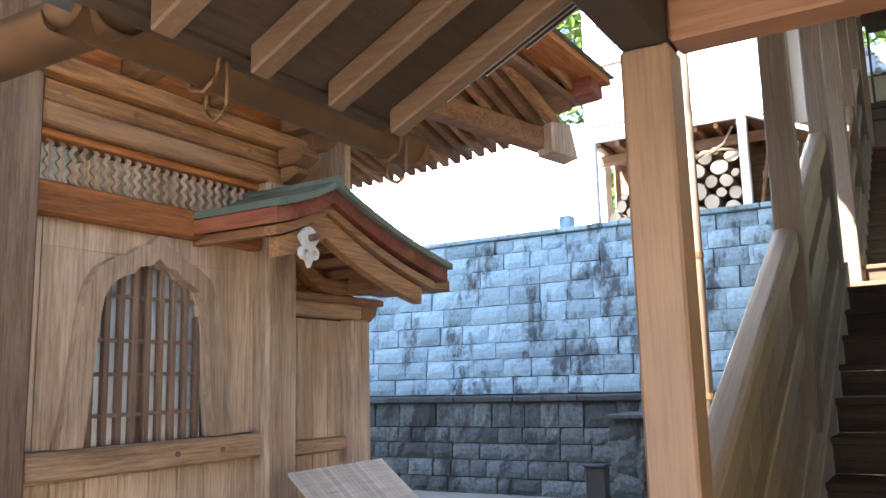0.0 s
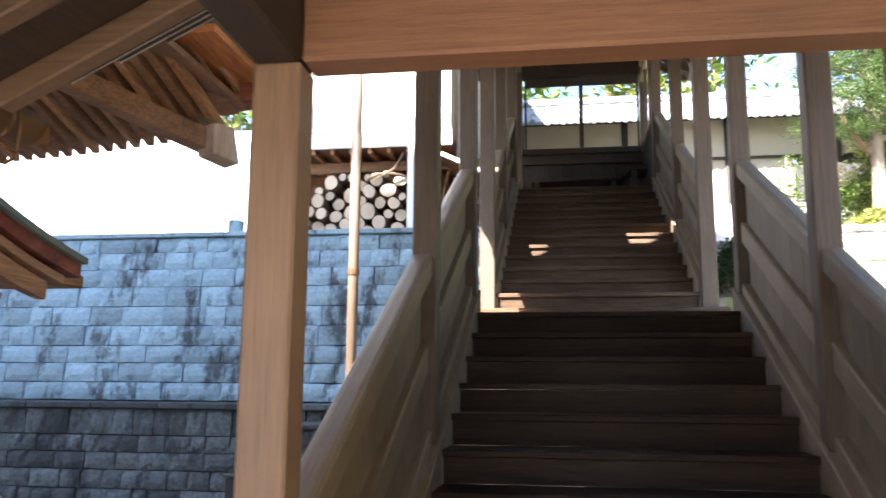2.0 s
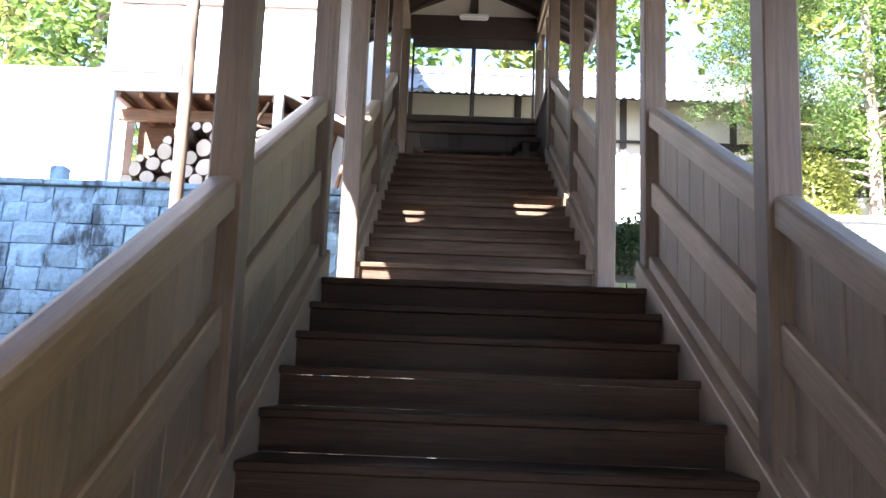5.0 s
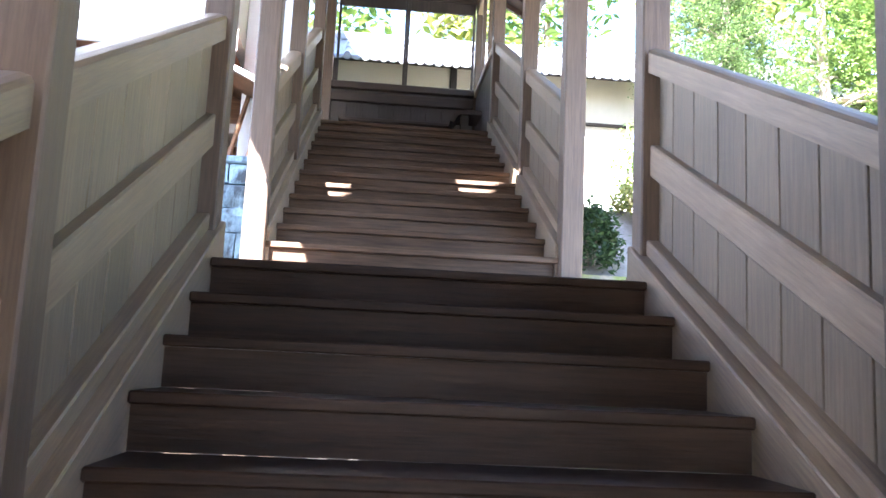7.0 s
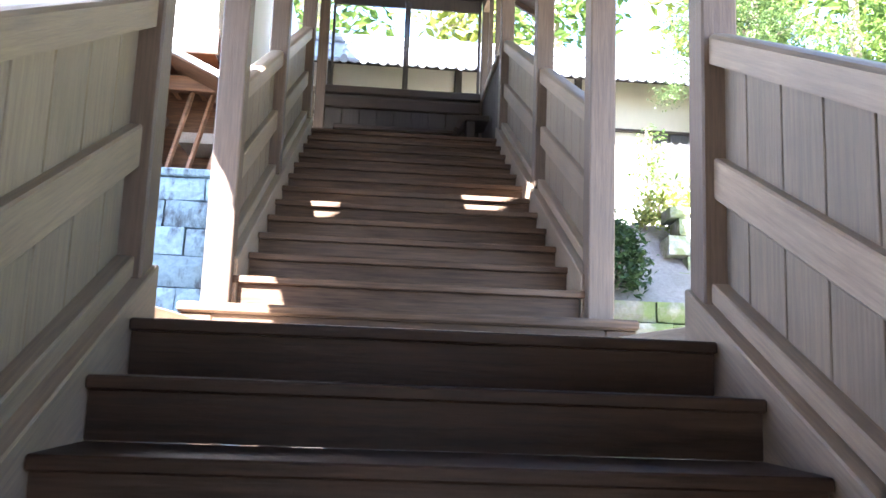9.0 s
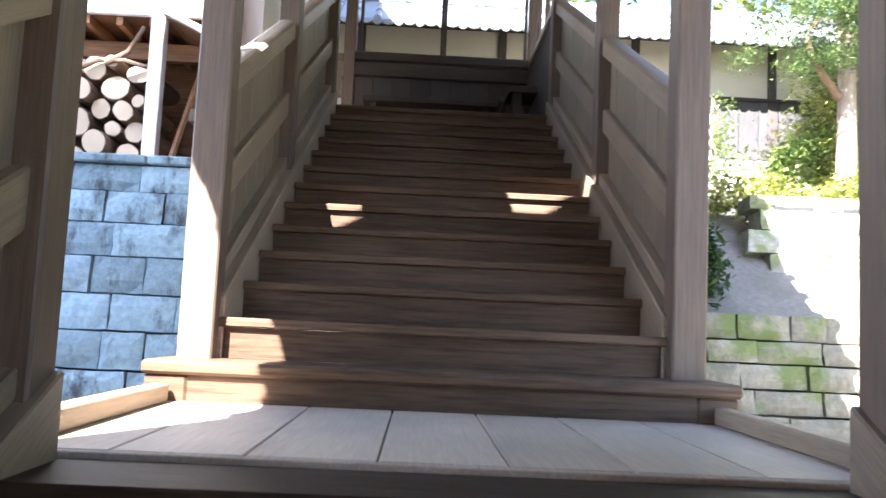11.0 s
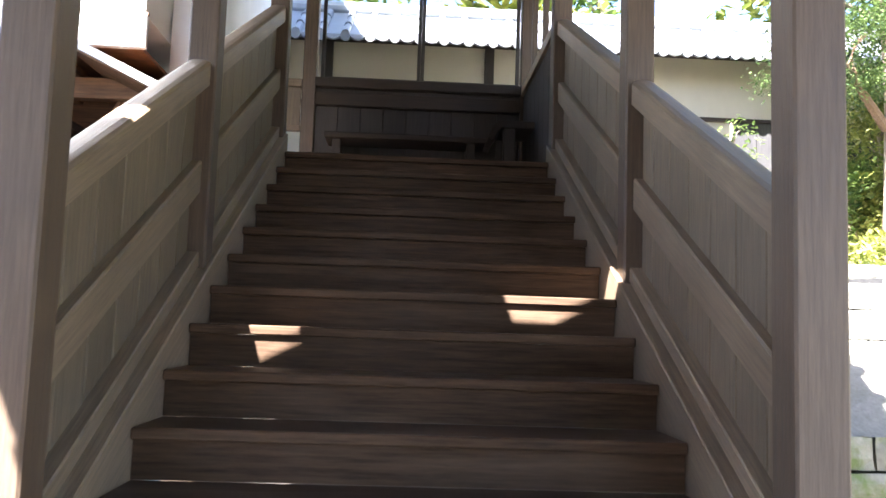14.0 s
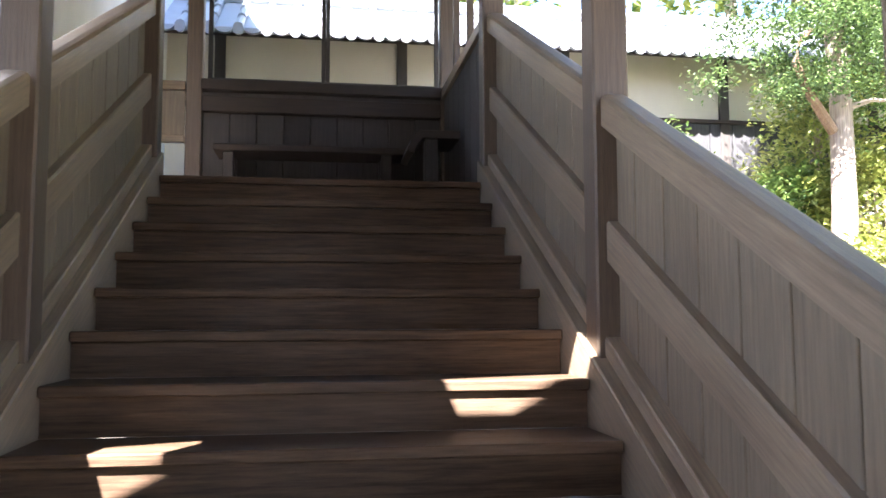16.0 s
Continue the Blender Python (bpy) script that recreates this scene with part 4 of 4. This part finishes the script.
part("cap", box(-3.55, -2.66, 8.64, 9.4, 0.972, 1.02, 0.01), stone_low, pier)
bx = thing("iron_lantern_box", "small black iron box on a post", "box", at=(-3.6, 8.5, 0))
part("body", box(-3.72, -3.52, 8.4, 8.58, 0.02, 0.50, 0.01), iron, bx)
part("lid", box(-3.74, -3.50, 8.38, 8.60, 0.502, 0.53, 0.006), iron, bx)
part("post", box(-3.66, -3.58, 8.45, 8.53, -0.02, 0.019, 0.002), iron, bx)

# ---- woodshed and white house on the terrace ----
house = thing("white_house", "white rendered house standing over an open woodshed", "house", at=(-3.6, 14, 3.5))
HY = 11.9
part("wall", box(-4.78, -1.95, HY, 17.4, 5.20, 9.6, 0), white_wall, house)
part("floor_band", box(-4.84, -1.92, HY - 0.06, HY - 0.002, 4.94, 5.18, 0.006), white_wall, house)
part("band", box(-4.84, -1.92, HY - 0.04, HY - 0.002, 6.15, 6.20, 0.004), tan_x, house)
part("band", box(-4.80, -1.92, HY - 0.03, HY - 0.002, 5.182, 5.205, 0.002), tan_x, house)
part("corner_board", box(-4.82, -4.68, HY - 0.035, HY - 0.002, 5.207, 6.148, 0.004), white_wall, house)
part("corner_board", box(-3.62, -3.52, HY - 0.035, HY - 0.002, 6.202, 9.5, 0.004), white_wall, house)
part("lower_wall", box(-16.0, -4.9, 12.9, 13.2, 3.45, 5.62, 0), white_wall, house)
wn_ = part("window", join(box(-4.60, -3.70, HY - 0.04, HY - 0.002, 6.38, 6.43), box(-4.60, -3.70, HY - 0.04, HY - 0.002, 7.35, 7.4), box(-4.60, -4.55, HY - 0.04, HY - 0.002, 6.432, 7.348), box(-3.75, -3.70, HY - 0.04, HY - 0.002, 6.432, 7.348)), white_wall, house)
part("pane", box(-4.545, -3.755, HY - 0.025, HY - 0.004, 6.435, 7.345, 0), window_dark, wn_)
part("side_wall", box(-1.94, -1.75, 12.5, 17.4, 3.45, 7.5, 0), white_wall, house)
shed = thing("woodshed", "open timber woodshed with white posts under the house", "shed", at=(-3.6, 12, 3.5))
for x in (-4.72, -2.52):
    part("post", box(x - 0.06, x + 0.06, HY - 0.06, HY + 0.06, 3.5, 4.938, 0.008), white_wall, shed, "white painted post")
part("cross_beam", box(-4.8, -1.6, 12.35, 12.45, 4.70, 4.86, 0.006), shr_x, shed)
part("back_wall", box(-4.84, -1.6, 13.22, 13.28, 3.5, 5.1, 0), shr_x, shed)
for i in range(9):
    x = -4.62 + 0.29 * i
    part("floor_joist", sloped(x - 0.03, x + 0.03, HY + 0.01, 4.94, 13.2, 4.94, 0.075, 0.003), shr_y, shed)
part("soffit", box(-4.8, -1.96, HY + 0.005, 13.2, 4.945, 4.97, 0), shr_x, shed)
part("lean_roof", solid([(-2.45, 11.75, 4.92), (-1.45, 11.75, 4.44), (-1.45, 12.9, 4.44), (-2.45, 12.9, 4.92), (-2.45, 11.75, 4.96), (-1.45, 11.75, 4.48), (-1.45, 12.9, 4.48), (-2.45, 12.9, 4.96)]), shr_x, shed)
part("lean_edge", solid([(-2.45, 11.70, 4.93), (-1.45, 11.70, 4.45), (-1.45, 11.748, 4.45), (-2.45, 11.748, 4.93), (-2.45, 11.70, 4.99), (-1.45, 11.70, 4.51), (-1.45, 11.748, 4.51), (-2.45, 11.748, 4.99)]), white_wall, shed)
for k in range(5):
    x = -2.35 + 0.2 * k
    part("brace", rod([(x, 11.82, 3.52), (x + 0.1, 12.5, 4.85 - 0.09 * k)], 0.03, 6), shr_x, shed)

rl = random.Random(4)


def log(x, z, r):
    """A sawn log: uneven bark, a cut face a little out of square."""
    lg = thing("firewood_log", "sawn round log with a pale cut end, stacked in the shed", "log", "stacked firewood logs", at=(x, 12.1, z))
    y0, y1 = 11.97 + rl.uniform(-0.10, 0.09), 12.9 + rl.uniform(-0.05, 0.1)
    dx, dz = rl.uniform(-0.09, 0.09), rl.uniform(-0.02, 0.03)
    cut, tip = rl.uniform(-0.25, 0.25), rl.uniform(-0.25, 0.25)
    n, ph, oval = 16, rl.uniform(0, 6.3), rl.uniform(0.0, 0.10)
    prof = [1 + oval * math.cos(2 * (2 * math.pi * k / n - ph)) + rl.uniform(-0.05, 0.04) for k in range(n)]
    def around(f, y, shift, slant_face):
        out = []
        for k in range(n):
            c, q = f * r * prof[k] * math.cos(2 * math.pi * k / n), f * r * prof[k] * math.sin(2 * math.pi * k / n)
            out.append((x + c + shift * dx, y + (cut * c + tip * q if slant_face else 0.0), z + q + shift * dz))
        return out
    bm = bmesh.new()
    rings = [[bm.verts.new(c) for c in around(*a)] for a in ((0.90, y0 + 0.004, 0, True), (0.97, y0, 0, True), (1.0, y0 + 0.03, 0, True), (1.0, y0 + 0.45, 0.5, False), (0.95, y1, 1, False))]
    for a, b in zip(rings, rings[1:]):
        for k in range(n):
            bm.faces.new((a[k], a[(k + 1) % n], b[(k + 1) % n], b[k]))
    bm.faces.new(rings[-1])
    bmesh.ops.recalc_face_normals(bm, faces=bm.faces)
    part("bark", bm, bark, lg)
    bm = bmesh.new()
    c = bm.verts.new((x, y0 - 0.003, z))
    rr = [bm.verts.new(p) for p in around(0.91, y0 + 0.001, 0, True)]
    for k in range(n):
        bm.faces.new((c, rr[k], rr[(k + 1) % n]))
    bmesh.ops.recalc_face_normals(bm, faces=bm.faces)
    part("cut_end", bm, log_end, lg, "pale sawn end grain")


def rest_height(x, r, stack):
    """Where a log of radius r dropped at x comes to rest on those below."""
    z = 3.53 + r
    for a, b, q in stack:
        if abs(x - a) < r + q:
            z = max(z, b + math.sqrt((r + q) ** 2 - (x - a) ** 2))
    return z


stack = []
for _ in range(220):
    r = rl.choice((0.06, 0.075, 0.085, 0.095, 0.10, 0.108, 0.125)) * rl.uniform(0.93, 1.07)
    tries = [(rest_height(u, r, stack), u) for u in (rl.uniform(-4.58 + r, -2.585 - r) for _ in range(40))]
    tries = [(z, u) for z, u in tries if z + r < 3.53 + min(1.08, 0.42 + 0.9 * max(0.0, u + 4.5))]
    if tries:
        z, x = min(tries)
        stack.append((x, z, r))
        log(x, z, r * 0.985)
for line in ([(-2.96, 11.88, 4.50), (-2.78, 11.9, 4.62), (-2.64, 11.86, 4.84)], [(-3.2, 11.88, 4.44), (-3.02, 11.88, 4.53), (-2.8, 11.9, 4.54), (-2.6, 11.9, 4.49)]):
    tw = part("branch", rod(line, 0.026, 8, 0.018), bark)
    tagged(tw, "bare crooked branch lying on the log stack", "branch")

# ---- plaster wall with a tiled roof behind the window ----
tw_ = thing("tiled_garden_wall", "cream plaster garden wall under a grey tiled roof", "wall", at=(2, 16.8, 3.5))
part("plaster_face", box(-6, 12, 16.62, 16.9, 5.9, 6.82, 0), plaster, tw_)
part("base", box(-6, 12, 16.6, 16.92, 3.45, 5.0, 0), white_wall, tw_)
part("rail", box(-6, 12, 16.56, 16.618, 5.88, 5.93, 0.004), dark_x, tw_)
part("eave_rail", box(-6, 12, 16.5, 16.618, 6.74, 6.82, 0.004), dark_x, tw_)
part("eave_board", solid([(-6, 15.99, 6.50), (12, 15.99, 6.50), (12, 16.6, 6.90), (-6, 16.6, 6.90), (-6, 15.99, 6.52), (12, 15.99, 6.52), (12, 16.6, 6.92), (-6, 16.6, 6.92)]), dark_x, tw_)
part("lower_plaster", box(-6, 4.12, 16.63, 16.89, 5.0, 5.9, 0), plaster, tw_)
for i in range(26):
    a = 4.15 + 0.3 * i
    part("plank", box(a + 0.004, a + 0.296, 16.585, 16.615, 5.0, 5.88, 0.003), plank_dark, tw_)
for x in (-4.4, -2.8, -1.16, 0.92, 2.9, 4.95, 7.0, 9.0):
    part("post", box(x - 0.06, x + 0.06, 16.57, 16.618, 5.0, 6.738, 0.004), dark_z, tw_)


def wall_roof():
    r = thing("garden_wall_roof", "grey clay tile roof in rolled rows, sunlit", "roof", at=(2, 16.8, 6.8))
    part("tile_bed", solid([(-6.1, 15.97, 6.53), (12, 15.97, 6.53), (12, 17.0, 7.22), (-6.1, 17.0, 7.22), (-6.1, 15.97, 6.57), (12, 15.97, 6.57), (12, 17.0, 7.26), (-6.1, 17.0, 7.26)]), tile_grey, r)
    for i in range(61):
        x = -6.0 + 0.3 * i
        for k in range(3):
            t0, t1 = k / 3, (k + 1) / 3
            part("roll_tile", rod([(x, 15.94 + 1.05 * t0, 6.58 + 0.69 * t0 + 0.012), (x, 15.94 + 1.05 * t1 + 0.03, 6.59 + 0.69 * t1)], 0.052, 8, 0.045), tile_grey, r)
    for i in range(61):
        x = -6.0 + 0.3 * i
        part("eave_tile", rod([(x, 15.905, 6.555), (x, 15.97, 6.57)], 0.062, 10), tile_grey, r)
        part("eave_pan", outline_slab([(x + 0.065, 6.55), (x + 0.105, 6.522), (x + 0.15, 6.512), (x + 0.195, 6.522), (x + 0.235, 6.55), (x + 0.235, 6.575), (x + 0.065, 6.575)], "y", 15.915, 15.969), tile_grey, r)
    part("ridge", rod([(-6.1, 17.02, 7.33), (12, 17.02, 7.33)], 0.09, 10), tile_grey, r)
wall_roof()

# ---- mossy terraces and stones on the garden side ----
coursed_wall("mossy_terrace_wall", "mossy stepped sandstone terrace wall in sun", 1.3, 7.0, -0.02, 2.55, lambda z: 10.0 + 0.33 * z, 0.19, 0.36, stone_moss, 11)
part_slope = part("ground_bank", solid([(1.2, 10.3, -0.1), (9, 10.3, -0.1), (9, 13, -0.1), (1.2, 13, -0.1), (1.2, 11.05, 2.5), (9, 11.05, 2.5), (9, 12.4, 3.52), (1.2, 12.4, 3.52)]), earth)
tagged(part_slope, "sunlit bare earth bank above the terrace stones", "ground", kind="structure")
coursed_wall("garden_stones", "pale rough rubble edging on the bank", 2.9, 8.0, 2.72, 3.62, lambda z: 11.55 + 0.25 * (z - 2.8), 0.2, 0.28, rubble, 12)
part("rubble_core", box(2.9, 8.0, 11.75, 12.6, 2.6, 3.52, 0), joint, bpy.data.objects["garden_stones"])

# ---- foliage ----


def leaves(bm, centre, spread, n, size, rng, flat=1.0):
    """Small folded leaves scattered in a clump."""
    c = Vector(centre)
    for _ in range(n):
        d = Vector((rng.gauss(0, 1), rng.gauss(0, 1), rng.gauss(0, 1) * flat)) * spread * 0.55
        p = c + d
        q = Euler((rng.uniform(-0.9, 0.9), rng.uniform(-0.9, 0.9), rng.uniform(0, 6.3))).to_matrix()
        s = size * rng.uniform(0.6, 1.4)
        v = [bm.verts.new(p + q @ Vector(o)) for o in ((-s, 0, 0), (0, -0.45 * s, 0.12 * s), (s, 0, 0), (0, 0.45 * s, 0.12 * s))]
        bm.faces.new((v[0], v[1], v[2])), bm.faces.new((v[0], v[2], v[3]))


def tree(name, label, base, height, r, mat, seed, clumps, per, size, spread, low=0.35, wide=1.2, leanx=0.0):
    rng = random.Random(seed)
    t = thing(name, label, "tree", at=base)
    b = Vector(base)
    part("trunk", rod([b + Vector((leanx * k / 5 + 0.04 * math.sin(k), 0.03 * math.cos(2 * k), height * k / 5)) for k in range(6)], r, 9, r * 0.35), trunk_m, t, smooth=True)
    bm = bmesh.new()
    for i in range(clumps):
        h = height * rng.uniform(low, 1.05)
        a = rng.uniform(0, 6.3)
        reach = wide * rng.uniform(0.25, 1.0) * (1.15 - 0.6 * (h / height - low) / (1 - low))
        start = b + Vector((leanx * h / height, 0, h * 0.93))
        tip = b + Vector((leanx + math.cos(a) * reach, math.sin(a) * reach, h))
        if i < 26:
            part("limb", rod([start, (start + tip) / 2 + Vector((0, 0, 0.06)), tip], r * 0.28, 5, r * 0.08), trunk_m, t)
        leaves(bm, tip, spread, per, size, rng, 0.6)
    part("crown", bm, mat, t)
    return t


pine = tree("garden_tree", "slender garden tree with sunlit bark and loose green crown", (4.62, 13.9, 3.4), 5.2, 0.13, leaf_d, 31, 190, 330, 0.021, 0.24, 0.40, 1.05)
part("branch", rod([(4.55, 13.85, 5.15), (4.34, 13.75, 5.34), (4.2, 13.7, 5.5), (4.1, 13.68, 5.72), (4.14, 13.66, 5.9), (4.24, 13.64, 6.0)], 0.05, 8, 0.018), bark, pine, "dark crooked branch")
tree("garden_tree", "leafy garden tree with small bright leaves", (6.6, 14.8, 3.4), 5.6, 0.13, leaf_a, 32, 80, 150, 0.045, 0.45, 0.25, 1.5)
tree("leafy_shrub_tree", "bushy yellow-green shrub beside the garden wall", (5.3, 15.2, 3.4), 2.6, 0.06, leaf_b, 33, 60, 150, 0.036, 0.30, 0.2, 0.85)
tree("leafy_shrub_tree", "bushy green shrub beside the garden tree", (3.75, 15.6, 3.4), 2.2, 0.05, leaf_a, 34, 14, 60, 0.04, 0.22, 0.3, 0.3)


def shrub(label, c, rad, n, mat, seed, size):
    rng = random.Random(seed)
    s = thing("clipped_shrub", label, "shrub", at=(c[0], c[1], c[2]))
    bm = bmesh.new()
    for _ in range(n):
        a, u = rng.uniform(0, 6.3), rng.uniform(-0.4, 1)
        k = math.sqrt(1 - u * u)
        f = rng.uniform(0.75, 1.05)
        leaves(bm, (c[0] + rad[0] * f * k * math.cos(a), c[1] + rad[1] * f * k * math.sin(a), c[2] + rad[2] * f * u), 0.10, 9, size, rng)
    part("foliage", bm, mat, s)
    for k in range(4):
        part("stem", rod([(c[0] + 0.05 * k - 0.1, c[1], c[2] - rad[2]), (c[0] + 0.1 * k - 0.2, c[1], c[2] + rad[2] * 0.5)], 0.02, 5), trunk_m, s)


shrub("dense dark green shrub on the terrace stones", (1.95, 11.3, 2.85), (0.3, 0.34, 0.5), 330, leaf_c, 41, 0.035)
shrub("low green shrub among the stones", (3.0, 12.4, 3.6), (0.5, 0.35, 0.3), 220, leaf_b, 42, 0.035)
shrub("tall leafy green shrub behind the garden tree", (4.75, 14.9, 4.25), (0.62, 0.45, 0.75), 520, leaf_a, 44, 0.04)
shrub("tall leafy green shrub beside the garden tree", (5.35, 14.4, 4.3), (0.7, 0.5, 0.85), 620, leaf_b, 45, 0.042)
shrub("low green shrub by the garden tree", (4.6, 13.3, 3.7), (0.7, 0.4, 0.4), 320, leaf_b, 43, 0.04)

for i, (x, y, h, sd) in enumerate(((-9.0, 20.5, 9.0, 51), (-6.8, 24, 10.0, 52), (-2.0, 23, 8.6, 53), (1.0, 22, 8.0, 54), (4.0, 23.5, 9.0, 55), (7.5, 21, 8.6, 56), (10.5, 20, 8.0, 57), (-12, 22, 9.5, 58), (9.5, 16.0, 7.0, 59))):
    tree("woodland_tree", "sunlit evergreen tree on the slope behind", (x, y, 3.4), h, 0.2, leaf_b if i % 2 else leaf_a, sd, 60, 60, 0.16, 1.0, 0.15, 2.4)
hill = outline_slab([(26, 3.0), (40, 12.0), (70, 20), (110, 20), (110, 3)], "x", -80, 80)
tagged(part("backdrop_hill", hill, leaf_c), "wooded hillside behind the precinct", "hill", kind="structure")

# ---- wooded slope that closes the garden side ----
east = outline_slab([(11.0, -0.1), (16.0, 6.0), (30.0, 17.0), (60.0, 22.0), (60.0, -0.1)], "y", 7.0, 24.0)
tagged(part("backdrop_slope", east, leaf_c), "wooded slope rising beyond the garden", "hill", kind="structure")
for i in range(7, 13):
    y = -5.0 + 1.75 * i
    tree("woodland_tree", "sunlit evergreen tree on the garden slope", (9.6 + 1.3 * (i % 2) + 0.3 * (i % 3), y, 1.2), 9.6 + 0.7 * (i % 3), 0.2, leaf_b if i % 3 == 1 else leaf_a, 90 + i, 75, 75, 0.15, 0.95, 0.12, 2.1)

# ---- unseen tall cedars, added beyond the yard to shade the stone wall ----
for i in range(11):
    x = -19.0 + 0.95 * i
    tree("shade_cedar", "unseen tall dense cedar added to shade the stone wall", (x, -3.0 - 0.7 * (i % 2), -0.02), 19.6 + 0.5 * (i % 3), 0.35, leaf_c, 70 + i, 130, 46, 0.34, 0.75, 0.5, 1.0)
